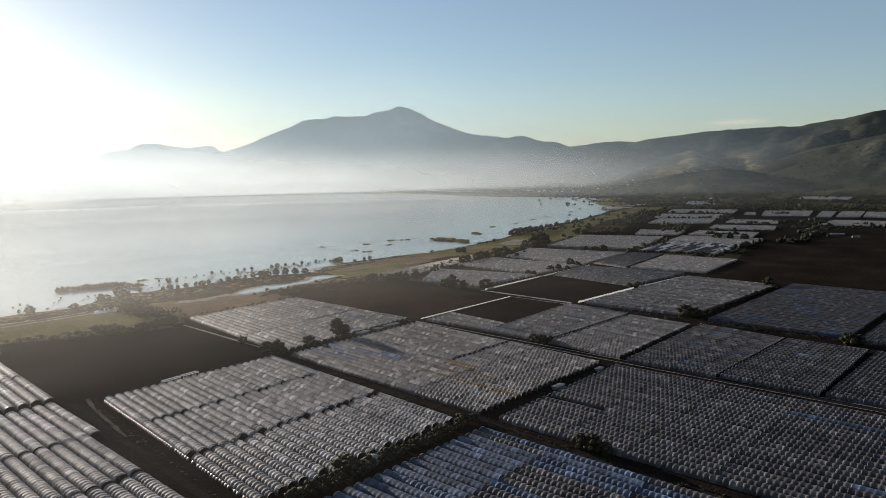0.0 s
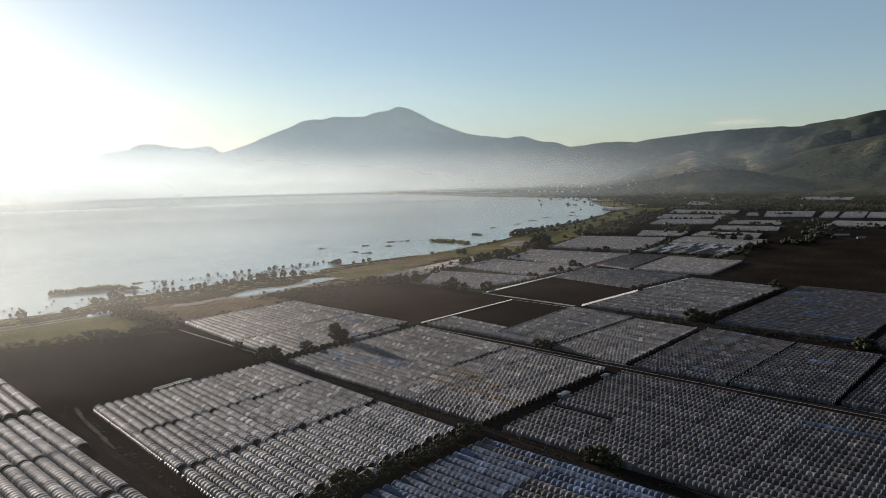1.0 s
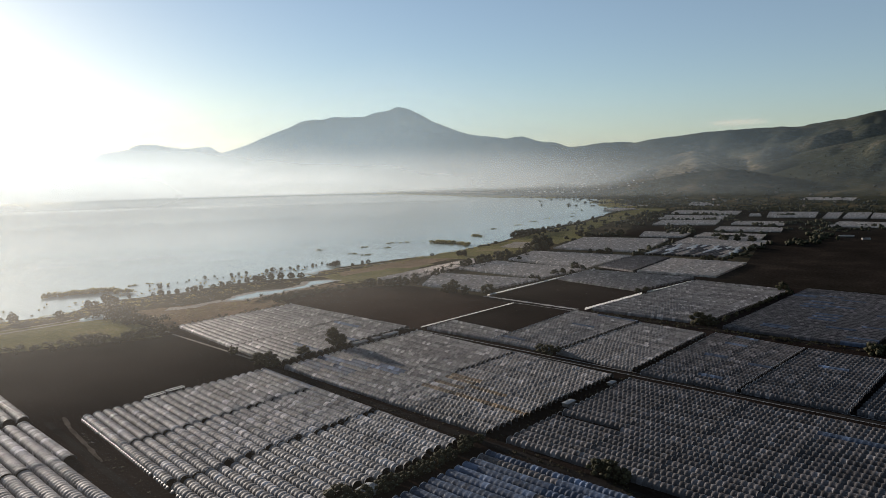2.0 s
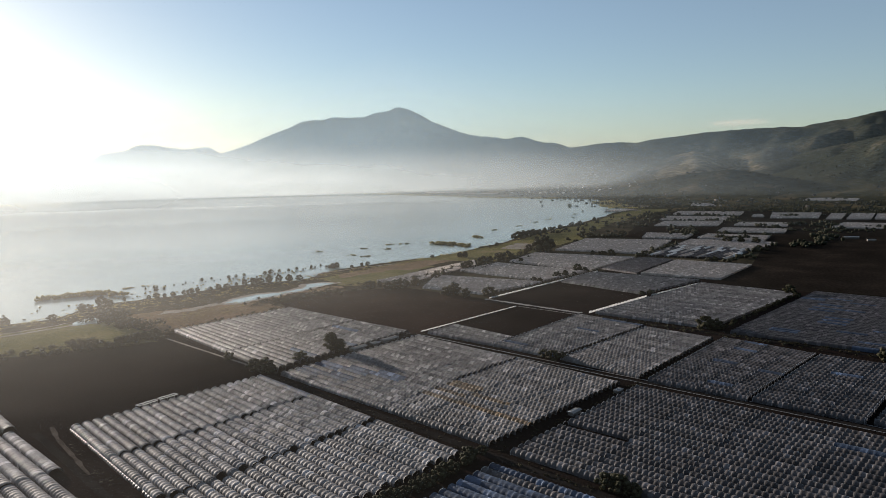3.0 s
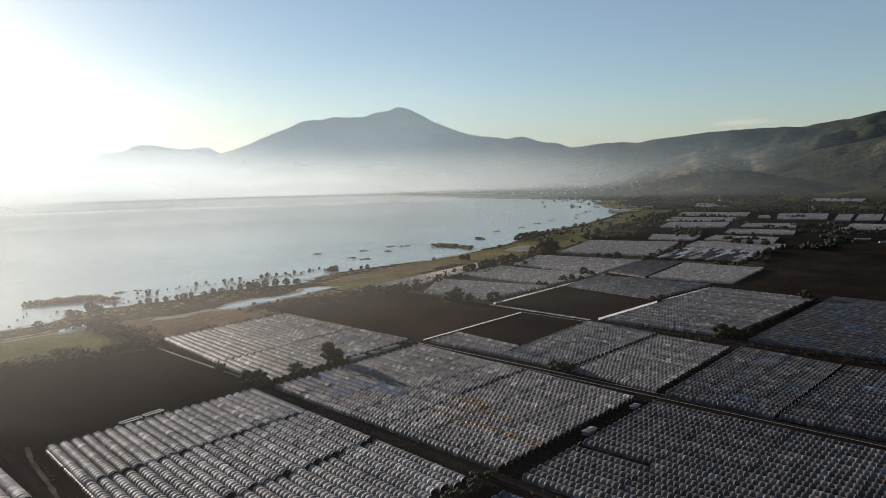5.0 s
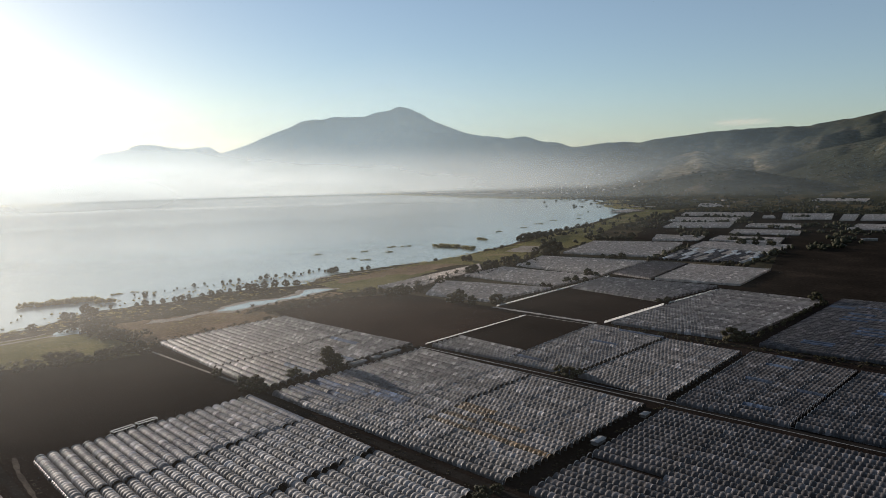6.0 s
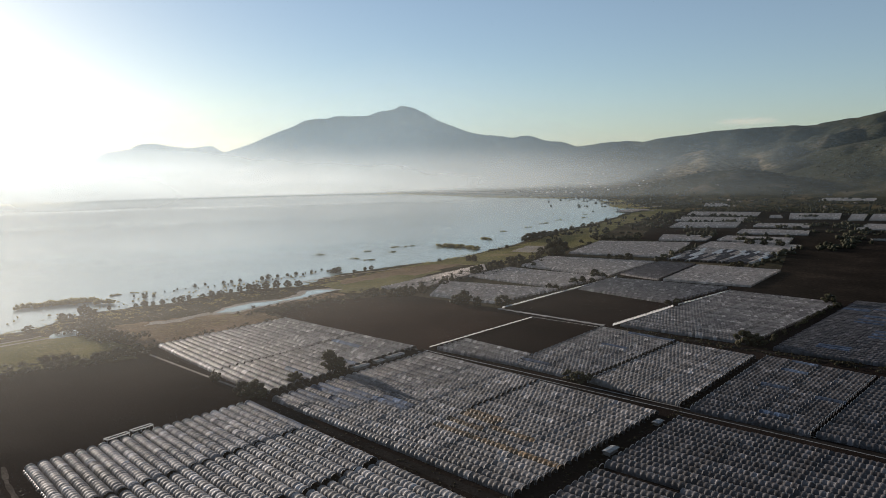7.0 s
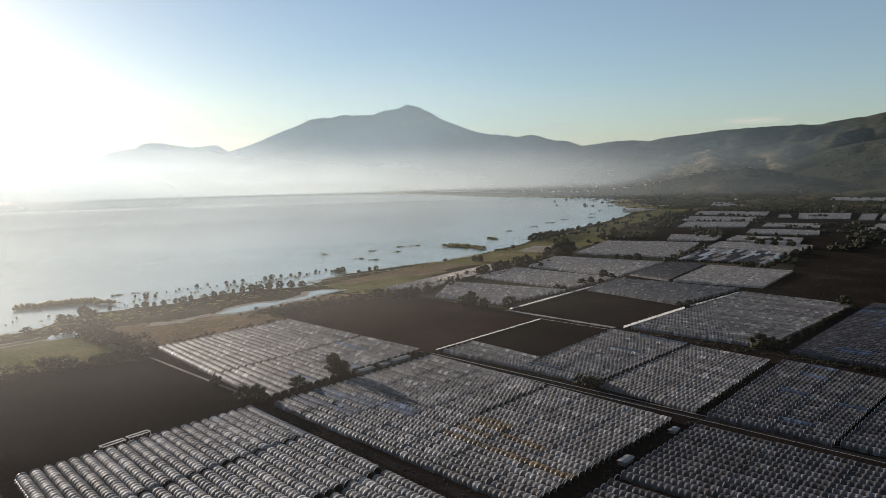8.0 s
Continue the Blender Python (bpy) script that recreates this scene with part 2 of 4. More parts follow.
# Skylines: degrees clockwise from +y, degrees up, as seen from 100 m over the fields.
MOUNT = [(26, -1), (29.8, -0.2), (32.4, 1.0), (34.25, 1.59), (36.8, 2.66), (38.2, 3.26), (39.26, 3.5), (39.9, 3.43), (40.51, 3.64), (42.81, 3.55), (43.96, 3.92), (44.72, 4.0), (45.5, 4.32), (46.43, 4.1),
         (47.26, 3.7), (48.53, 3.06), (50.86, 2.2), (51.92, 2.01), (53.62, 1.70), (54.89, 1.60), (56.15, 1.27), (57.82, 0.98), (60.7, 0.4), (64.4, -0.5), (70, -1.3)]
FARHILL = [(-40, -0.6), (5, -0.6), (15, -1.3), (22.0, -1.2), (22.7, 0.0), (23.4, 0.5), (24.6, 1.16), (25.9, 1.3), (26.8, 1.69), (28, 1.69), (29.9, 1.35), (31.6, 1.54), (32.3, 1.08), (34.6, 0.13), (40, -1.3)]
HILL = [(50, -1.7), (53.5, -1.2), (56, -0.75), (58, -0.2), (59.8, 0.4), (61.2, 0.92), (62.3, 1.18), (64.3, 1.47), (67.1, 1.76), (70.2, 2.04), (73.1, 2.17), (74.5, 2.16), (75.2, 2.33),
        (76.9, 2.56), (78.5, 2.82), (79.5, 2.89), (83.5, 3.0), (100, 3.0), (140, 1.0), (170, -1.5)]
FARRIDGE = [(53, -1.3), (55, 0.2), (57, 0.9), (57.84, 1.01), (58.25, 1.05), (59.49, 1.15), (61.55, 1.1), (64, 0.9), (70, -1.0)]
SPUR = [(64, -2.4), (66.5, -2.0), (68.48, -1.51), (69.59, -1.2), (71.41, -0.75), (73.16, -0.16), (74.87, 0.45), (76.51, 0.78), (78.68, 1.27), (83.5, 1.9), (100, 1.8), (130, -1.0), (150, -2.4)]
FRONT = [(66, -2.8), (69, -2.35), (70.63, -1.8), (73.78, -0.67), (75.13, -0.2), (76.44, 0.22), (78.6, 0.9), (83.5, 1.6), (100, 1.5), (130, -1.0), (150, -2.8)]
FOOT = [(58, -2.6), (62.13, -2.12), (63.72, -1.66), (65.67, -1.2), (67.19, -0.93), (69.79, -0.76), (71.25, -0.95), (74, -1.4), (78, -2.4)]
KNOLL = [(59, -1.9), (61.86, -0.9), (63.06, -0.5), (65.81, 0.26), (67.34, 0.63), (68.1, 0.41), (69.24, -0.21), (71, -0.9), (73, -1.9)]
LAYERS = [(FARHILL, 4720, 4300, 4940, 0.8), (FARRIDGE, 4800, 4200, 4940, 1.0), (MOUNT, 4500, 3450, 4940, 1.0), (HILL, 3700, 2450, 4700, 1.1), (KNOLL, 3200, 2500, 3900, 1.0),
          (SPUR, 3050, 2350, 3600, 1.15), (FRONT, 2650, 1950, 3100, 1.1), (FOOT, 2350, 1950, 2900, 1.0)]


def shore_distance(x, y):
    """Metres from the shoreline, positive on land."""
    best = np.full(x.shape, 1e9)
    inside = np.zeros(x.shape, bool)
    pts = SHORE + SHORE[:1]
    for (ax, ay), (bx, by) in zip(pts[:-1], pts[1:]):
        dx, dy = bx - ax, by - ay
        s = np.clip(((x - ax) * dx + (y - ay) * dy) / (dx * dx + dy * dy), 0, 1)
        best = np.minimum(best, np.hypot(x - ax - s * dx, y - ay - s * dy))
        cross = (ay > y) != (by > y)
        inside ^= cross & (x < (bx - ax) * (y - ay) / (by - ay + 1e-9) + ax)
    return np.where(inside, -best, best)


def wobble(x, y, scale, seed):
    """Cheap smooth noise, about -1 to 1, on arrays."""
    r = np.random.RandomState(seed)
    out = np.zeros(x.shape)
    for k in range(9):
        a, ph, fr = r.uniform(0, 2 * np.pi), r.uniform(0, 2 * np.pi), (0.6 + 0.35 * k) / scale
        out += np.sin((x * np.cos(a) + y * np.sin(a)) * fr * 2 * np.pi + ph + 1.3 * np.sin((x * np.sin(a) - y * np.cos(a)) * fr * 3 + ph)) / (1 + 0.5 * k)
    return out / 3.0


def ground_height(x, y):
    d = shore_distance(x, y) + 5.0 * wobble(x, y, 60, 3)
    rough = 0.012 * wobble(x, y, 90, 21) + 0.008 * wobble(x, y, 38, 22)
    z = np.where(d > 0, np.clip(d * 0.05, 0, 0.5), np.clip(d * 0.05, -3, 0)) - 0.5
    r, az = np.hypot(x, y), np.degrees(np.arctan2(x, y))
    for line, peak, foot, end, power in LAYERS:
        top = np.tan(np.radians(np.interp(az, [p[0] for p in line], [p[1] for p in line], left=-3, right=-3))) * peak + 100
        up = np.clip((r - foot) / (peak - foot), 0, 1) ** power
        down = np.clip((end - r) / (end - peak), 0, 1)
        shape = np.where(r < peak, up * up * (3 - 2 * up), down)
        ridges = 0.30 * wobble(az * 52 + r * 0.12, r * 0.16, 520, 41) + 0.12 * wobble(az * 52 - r * 0.2, r * 0.2, 210, 43)
        gully = 1 + ridges * np.where(r < peak, np.clip(5 * up * (1 - up), 0, 1), 0.1) * (peak < 4400) + (0.42 * wobble(x * 0.35 + y, x * 0.12, 900, 11) + 0.15 * wobble(x * 0.4 + y, x * 0.3, 330, 5) + 0.07 * wobble(x, y, 130, 15)) * np.where(r < peak, 4 * up * (1 - up), 0.2)
        z = np.maximum(z, np.where(top > 0, top * shape * (gully + rough), -9) - np.where(d < 0, 3, 0.3))
    return z


def build_ground():
    angles = np.concatenate([np.arange(-180, 2, 6.0), np.arange(2, 92, 0.28), np.arange(92, 180, 6.0)])
    radii = [0.0, 20.0, 50.0]
    while radii[-1] < 4940:
        radii.append(radii[-1] * 1.013 + 0.3)
    radii = np.array(radii)
    a, r = np.meshgrid(np.radians(angles), radii)
    x, y = r * np.sin(a), r * np.cos(a)
    z = ground_height(x, y)
    na, nr = len(angles), len(radii)
    verts = np.stack([x, y, z], -1).reshape(-1, 3).tolist()
    faces = [(i * na + j, (i + 1) * na + j, (i + 1) * na + (j + 1) % na, i * na + (j + 1) % na)[::-1] for i in range(nr - 1) for j in range(na)]
    return tagged(new("ground", mesh_of("ground", verts, faces, M_GROUND, True)), "dry lakeside plain rising to scrub-covered hills", "ground", kind="structure")


build_ground()
tagged(new("water", mesh_of("water", [(-4900, 300, WATER_Z), (2100, 300, WATER_Z), (2100, 4800, WATER_Z), (-4900, 4800, WATER_Z)], [(0, 1, 2, 3)], M_WATER)), "calm pale lake under low morning sun", "lake", kind="structure")


def sheet(name, pts, mat, label, category, z=0.06):
    """A flat plot of ground with its own soil."""
    return tagged(new(name, mesh_of(name, [(x, y, z) for x, y in pts], [tuple(range(len(pts)))], mat)), label, category, kind="structure")


def rough_sheet(name, pts, mat, label, category, z, amount, seed):
    """A plot with a ragged outline."""
    r = random.Random(seed)
    out = []
    for (ax, ay), (bx, by) in zip(pts, pts[1:] + pts[:1]):
        n = max(2, int(math.hypot(bx - ax, by - ay) / 4))
        for k in range(n):
            u = k / n
            out.append((ax + (bx - ax) * u + r.uniform(-amount, amount), ay + (by - ay) * u + r.uniform(-amount, amount)))
    return sheet(name, out, mat, label, category, z)


rough_sheet("field_1", [(129, 418), (144, 466), (231, 427), (226, 314), (134, 314), (120, 326)], M_SOIL, "bare dark ploughed field beside the tunnels", "field", 0.06, 0.8, 21)
rough_sheet("field_2", [(337, 443), (350, 478), (387, 482), (450, 440), (447, 352), (437, 318), (334, 318)], M_SOILRED, "bare reddish-brown field between tunnels", "field", 0.06, 0.8, 22)
sheet("field_3", [(365, 313), (434, 314), (437, 269), (359, 265)], M_SOIL, "small dark fallow field", "field")
sheet("field_4", [(449, 344), (525, 347), (518, 264), (446, 267)], M_SOIL, "dark ploughed field with white edging", "field")
sheet("field_5", [(726, 256), (850, 287), (930, 296), (1010, 318), (1120, 318), (1170, 212), (1350, 225), (1350, 100), (620, 100), (612, 173), (605, 250)], M_SCRUB, "wide dark fallow field", "field")
rough_sheet("field_6", [(144, 468), (161, 530), (242, 515), (240, 455), (229, 425)], M_GRASS, "rough green grass by the lake", "field", 0.06, 2.5, 26)
rough_sheet("field_7", [(425, 485), (440, 535), (540, 540), (560, 505), (440, 470)], M_GRASS, "green lakeside meadow", "field", 0.06, 2.5, 27)
rough_sheet("field_8", [(240, 455), (250, 520), (330, 495), (375, 490), (420, 497), (425, 480), (345, 480), (335, 445), (245, 443)], M_DRY, "dry reddish-brown rough ground", "field", 0.06, 2.5, 28)
sheet("yard", [(30, 440), (120, 440), (231, 440), (337, 445), (448, 350), (526, 352), (625, 352), (725, 330), (725, 250), (612, 250), (610, 0), (30, 0)], M_SOIL, "dark trodden earth between and beneath the tunnels", "earth", z=0.02)
rough_sheet("pond", [(322, 500), (335, 508), (356, 511), (384, 502), (400, 507), (414, 519), (424, 514), (432, 503), (414, 503), (400, 499), (374, 497), (345, 494), (329, 492)], M_WATER, "shallow flooded pool reflecting the sky", "pond", 0.1, 1.6, 3)
rough_sheet("mud", [(316, 499), (332, 513), (356, 516), (384, 508), (398, 512), (412, 525), (428, 519), (438, 503), (415, 498), (400, 494), (372, 492), (345, 489), (326, 487)], M_PALE, "pale wet mud round a shallow pool", "mud", 0.08, 2.4, 13)
rough_sheet("pool", [(217, 513), (224, 524), (236, 530), (240, 520), (236, 506)], M_WATER, "small flooded pool in rough grass", "pond", 0.1, 1.2, 4)
rough_sheet("sand", [(268, 500), (290, 494), (318, 500), (322, 506), (300, 503), (280, 508)], M_PALE, "patch of pale bare sand", "sand", 0.09, 1.8, 5)
rough_sheet("wet_flat", [(452, 520), (470, 540), (560, 548), (600, 535), (560, 520)], M_DRY, "dry brown shore flat", "ground", 0.07, 3.0, 6)
rough_sheet("field_9", [(745, 555), (800, 572), (939, 612), (1017, 620), (1137, 648), (1279, 688), (1434, 732), (1440, 660), (1250, 610), (1100, 600), (900, 535), (800, 515), (735, 520)], M_GRASS, "olive meadow between tunnels and lake", "field", 0.05, 3.0, 29)
rough_sheet("field_10", [(500, 545), (560, 552), (650, 553), (745, 560), (860, 590), (1000, 618), (930, 545), (850, 508), (760, 498), (715, 485), (640, 480), (612, 496), (570, 545)], M_GRASS, "olive meadow between tunnels and lake", "field", 0.055, 2.5, 33)
rough_sheet("field_11", [(520, 519), (567, 541), (609, 517), (523, 503)], M_DRY, "dry brown plot with pale edges", "field", 0.075, 1.5, 34)
sheet("field_12", [(905, 480), (1062, 512), (1115, 430), (985, 409)], M_SOIL, "dark fallow field before far tunnels", "field")
rough_sheet("field_13", [(850, 285), (1050, 292), (1150, 212), (1480, 228), (1480, 470), (1440, 615), (1310, 636), (1060, 540), (905, 478), (880, 400)], M_SCRUB, "dark scrubby fallow between far tunnels", "field", 0.05, 3.0, 36)
rough_sheet("sandy_plot", [(712, 539), (771, 555), (775, 527), (722, 505)], M_PALE, "pale bare sandy plot", "field", 0.09, 2.0, 7)


def track(name, a, b, width, mat, label, z=0.1):
    ax, ay = a
    bx, by = b
    d = math.hypot(bx - ax, by - ay)
    ux, uy = -(by - ay) / d * width / 2, (bx - ax) / d * width / 2
    return sheet(name, [(ax + ux, ay + uy), (ax - ux, ay - uy), (bx - ux, by - uy), (bx + ux, by + uy)], mat, label, "track", z)


def path(name, pts, width, mat, label, seed):
    """A ragged strip along a line of points."""
    r = random.Random(seed)
    left, right = [], []
    for (ax, ay), (bx, by) in zip(pts[:-1], pts[1:]):
        d = math.hypot(bx - ax, by - ay)
        ux, uy = -(by - ay) / d, (bx - ax) / d
        for k in range(max(1, int(d / 3))):
            u = k / max(1, int(d / 3))
            x, y, w = ax + (bx - ax) * u, ay + (by - ay) * u, width * r.uniform(0.3, 0.75)
            left.append((x + ux * w, y + uy * w))
            right.append((x - ux * w, y - uy * w))
    return sheet(name, left + right[::-1], mat, label, "path", 0.1)


path("path_1", [(120, 528), (169, 526), (188, 523), (211, 522), (222, 526)], 2.2, M_PALE, "pale sandy path along the shore", 2)
path("path_5", [(132, 324), (128, 308), (123.5, 279), (120, 262)], 1.5, M_DUST, "worn pale dirt path beside tunnels", 14)
path("path_2", [(440, 559), (470, 560), (495, 557), (530, 551), (552, 547)], 2.6, M_PALE, "pale wet sand along the water", 12)
track("road_1", (228, 316), (205, 20), 4.0, M_DIRT, "narrow dirt track between tunnel blocks")
track("road_2", (332, 440), (323, 20), 3.4, M_DIRT, "narrow dirt track between tunnel blocks")
track("road_3", (125, 322), (108, 150), 3.0, M_DIRT, "narrow dirt track between tunnel blocks")
track("road_4", (441, 345), (438, 60), 4.0, M_DIRT, "pale dirt lane past the fields")

for pts, mat in (([(1990, 1830), (1960, 1480), (1915, 1440), (1925, 1760)], M_PALE), ([(2095, 2230), (2075, 2060), (2045, 2070), (2060, 2210)], M_PALE), ([(1950, 1420), (1985, 1310), (1960, 1300), (1925, 1400)], M_DRY),
                 ([(1372, 752), (1384, 690), (1398, 694), (1386, 752)], M_PALE), ([(1500, 800), (1512, 735), (1535, 745), (1520, 806)], M_PALE)):
    rough_sheet("strip", pts, mat, "pale bare strip of ground on the far shore", "ground", 0.09, 3.0, 31)

# ---- the polytunnels ----
BAY = 2.05
# Along one bay: the share of the way to the next hoop, and the share of the full slack there.
SLACK = [(0.0, 0.0), (0.30, 0.55), (0.62, 0.96), (0.82, 1.0), (0.92, 0.52)]
SECTIONS = {}


def cover_mesh(bays, width, lod, sag, mat, seed):
    """The film of one run of tunnel: arched over hoops, slack between them. Along -y from its start."""
    key = (bays, round(width, 1), lod, sag, mat.name, seed)
    if key in SECTIONS:
        return SECTIONS[key]
    r = random.Random(seed * 77 + bays)
    segs, steps = ((8, SLACK), (7, [SLACK[i] for i in (0, 1, 2, 3)]), (5, [SLACK[i] for i in (0, 1, 2, 3)]))[lod]
    per = len(steps)
    rise, foot = 1.7, 0.5
    verts, faces = [], []
    n = bays * per + 1
    slack = [sag * r.uniform(0.7, 1.3) for _ in range(bays + 1)]
    lean = [r.uniform(-0.06, 0.06) for _ in range(bays + 2)]
    for i in range(n):
        k, j = divmod(i, per)
        u, low = steps[j]
        drop, at = slack[k] * low, -(k + u) * BAY
        side = lean[k] * (1 - u) + lean[k + 1] * u
        verts.append((-width / 2 + side, at, 0.12))
        for s in range(segs + 1):
            a = math.pi * s / segs
            w, h = width / 2 - drop * 0.8, rise - drop
            verts.append((-w * math.cos(a) + side, at, foot + h * math.sin(a) ** 0.9 if 0 < s < segs else foot))
        verts.append((width / 2 + side, at, 0.12))
    row = segs + 3
    for i in range(n - 1):
        for s in range(row - 1):
            faces.append((i * row + s, i * row + s + 1, (i + 1) * row + s + 1, (i + 1) * row + s))
    SECTIONS[key] = mesh_of("cover", verts, faces, mat, True)
    return SECTIONS[key]


HOOPS = {}
FAR_COVERS = []


def hoop_mesh(width):
    """A steel hoop with its two legs, as a square-section tube."""
    key = round(width, 1)
    if key not in HOOPS:
        path = [(-width / 2, 0.0)] + [(-width / 2 * math.cos(math.pi * s / 10), 0.5 + 1.73 * math.sin(math.pi * s / 10) ** 0.9 if 0 < s < 10 else 0.5) for s in range(11)] + [(width / 2, 0.0)]
        verts = [(x * k, y, z * k) for x, z in path for y, k in ((0.06, 1.01), (-0.06, 1.01), (-0.06, 0.96), (0.06, 0.96))]
        faces = [(4 * i + j, 4 * i + (j + 1) % 4, 4 * i + 4 + (j + 1) % 4, 4 * i + 4 + j) for i in range(len(path) - 1) for j in range(4)]
        HOOPS[key] = mesh_of("end_hoop", verts, faces, M_STEEL)
    return HOOPS[key]


def hang_flaps(thing, length, width):
    """Loose film hanging from the outer side of a tunnel in ragged scallops, one at each bay."""
    r = random.Random(6)
    shapes = []
    for k in range(5):
        verts, n, out = [], 6, r.uniform(0.1, 0.6)
        for s in range(n + 1):
            u = s / n
            belly = math.sin(math.pi * u) ** 0.7
            y = -u * BAY * r.uniform(0.94, 0.98)
            for x, z in ((0.0, 0.85), (-0.22 - 0.2 * belly, 0.62 + 0.1 * belly), (-0.3 - out * belly, 0.32 + r.uniform(0, 0.12)), (-0.36 - out * 1.05 * belly, 0.12)):
                verts.append((x, y, z))
        shapes.append(mesh_of("side_flap", verts, [(4 * s + j, 4 * s + 4 + j, 4 * s + 5 + j, 4 * s + 1 + j) for s in range(n) for j in range(3)], M_FILM, True))
    for k in range(int(length / BAY) - 1):
        if r.random() > 0.12:
            flap = new("side_flap", r.choice(shapes))
            flap.parent, flap.location = thing, (-width / 2 - 0.02, -0.6 - k * BAY, 0)


def tunnel_block(name, quad, breaks, lod=0, smooth_share=0.0, mats=None, missing=(), label="long polytunnel under weathered grey film", count=None, far=False, gap=0.0, bay=BAY, smooth_at=(), skirt=False, gap_at=None, gap_from=0.0, sag=None):
    """Rows of tunnels over a four-cornered plot: start edge a to b, end edge d to c."""
    a, b, c, d = (Vector((*p, 0)) for p in quad)
    r = random.Random(name)
    n = count or max(2, round((b - a).length / 4.1))
    wide = 0.80 if far else (0.92, 0.9, 0.82)[lod]
    for i in range(n):
        u = (i + 0.5) / n
        p, q = a.lerp(b, u), d.lerp(c, u)
        way = q - p
        pitch = (b - a).length * (1 - 0.5) / n + (c - d).length * 0.5 / n
        turn = math.degrees(math.atan2(way.y, way.x)) + 90
        thing = None if far else tagged(new("polytunnel"), label, "polytunnel", group="polytunnels of block " + name)
        place = pose(p.x, p.y, 0.0, 0, 0, turn)
        if thing:
            thing.matrix_world = place
            for at, side in ((0.32, 1), (way.length - 0.6, -1)):
                hoop = new("end_hoop", hoop_mesh(pitch * wide))
                hoop.parent, hoop.location = thing, (0, -at + 0.05 * side, 0)
        if thing and i == 0 and skirt:
            hang_flaps(thing, way.length, pitch * wide)
        cuts = [0.0, *breaks, 1.0]
        for k, (s0, s1) in enumerate(zip(cuts[:-1], cuts[1:])):
            if (i, k) in missing:
                continue
            shift = r.uniform(-0.012, 0.012) * (gap > 0 and gap_at is None)
            length = way.length * (s1 - s0) - (gap if s1 < 1 and (gap_at is None or s1 in gap_at) and u > gap_from else 0)
            bays = max(2, round(length / bay))
            smooth = r.random() < smooth_share or (i, k) in smooth_at
            mat = M_FILM if mats is None else mats(u, (s0 + s1) / 2, r)
            me = cover_mesh(bays, pitch * wide, lod, 0.06 if smooth else (sag or (0.205, 0.20, 0.30)[lod]) * (bay / BAY) ** 0.7, M_FILMB if smooth else mat, r.randrange(3))
            spot = (r.uniform(-0.08, 0.08), -way.length * (s0 + (shift if 0 < s0 else 0)) - 0.3, r.uniform(-0.1, 0.1))
            size = (1, length / (bays * BAY), r.uniform(0.96, 1.06))
            if far:
                FAR_COVERS.append((me, place @ Matrix.LocRotScale(spot, None, size)))
                continue
            ob = new("cover", me)
            ob.parent, ob.location, ob.scale = thing, spot, size


# Left-hand blocks: the copy of the grey film with sunlight put into its base.
def film_sunlit(u, s, r):
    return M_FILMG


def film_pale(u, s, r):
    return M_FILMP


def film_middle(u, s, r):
    # the flare's orange goes on some covers in the band it crosses
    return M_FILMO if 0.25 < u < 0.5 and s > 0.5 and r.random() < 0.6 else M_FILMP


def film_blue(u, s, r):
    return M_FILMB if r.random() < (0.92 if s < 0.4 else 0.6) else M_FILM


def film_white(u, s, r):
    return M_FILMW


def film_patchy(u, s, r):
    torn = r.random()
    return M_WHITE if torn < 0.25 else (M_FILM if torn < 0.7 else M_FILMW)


tunnel_block("a", [(58, 420), (129, 420), (122, 332), (51, 332)], [0.45], count=14, gap=0.9, sag=0.2, mats=film_sunlit)
tunnel_block("b", [(49.5, 325), (119.5, 325), (112.3, 190), (42.5, 190)], [0.38, 0.73], count=14, gap=1.0, missing={(13, 1), (13, 2)}, sag=0.2, mats=film_sunlit)
tunnel_block("c", [(135, 314), (224, 314), (211, 181), (119, 181)], [0.33, 0.66], gap=1.3, smooth_at={(21, 0)}, skirt=True, sag=0.2, mats=film_sunlit)
# Block d: smooth bluish covers imitate the long shadow streak of a nearby tree.
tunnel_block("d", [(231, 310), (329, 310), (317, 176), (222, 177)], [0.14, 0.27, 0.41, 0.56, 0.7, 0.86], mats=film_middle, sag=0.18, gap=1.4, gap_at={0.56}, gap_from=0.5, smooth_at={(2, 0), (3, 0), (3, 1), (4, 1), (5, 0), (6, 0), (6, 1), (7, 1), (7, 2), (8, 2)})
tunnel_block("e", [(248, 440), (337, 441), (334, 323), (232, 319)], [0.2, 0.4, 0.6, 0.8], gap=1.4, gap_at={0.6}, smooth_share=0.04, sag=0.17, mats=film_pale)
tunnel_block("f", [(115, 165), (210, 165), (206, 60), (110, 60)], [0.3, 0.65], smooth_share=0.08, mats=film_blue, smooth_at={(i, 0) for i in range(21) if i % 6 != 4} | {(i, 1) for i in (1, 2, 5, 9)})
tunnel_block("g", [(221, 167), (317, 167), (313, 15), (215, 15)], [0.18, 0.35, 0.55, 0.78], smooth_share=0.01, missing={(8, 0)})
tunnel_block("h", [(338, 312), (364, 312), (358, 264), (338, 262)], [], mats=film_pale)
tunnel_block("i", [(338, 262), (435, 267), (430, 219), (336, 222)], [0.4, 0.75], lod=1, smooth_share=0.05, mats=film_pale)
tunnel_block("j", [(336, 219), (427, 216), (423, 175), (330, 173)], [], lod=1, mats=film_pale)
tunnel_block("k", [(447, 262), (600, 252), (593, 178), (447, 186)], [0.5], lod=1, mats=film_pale)
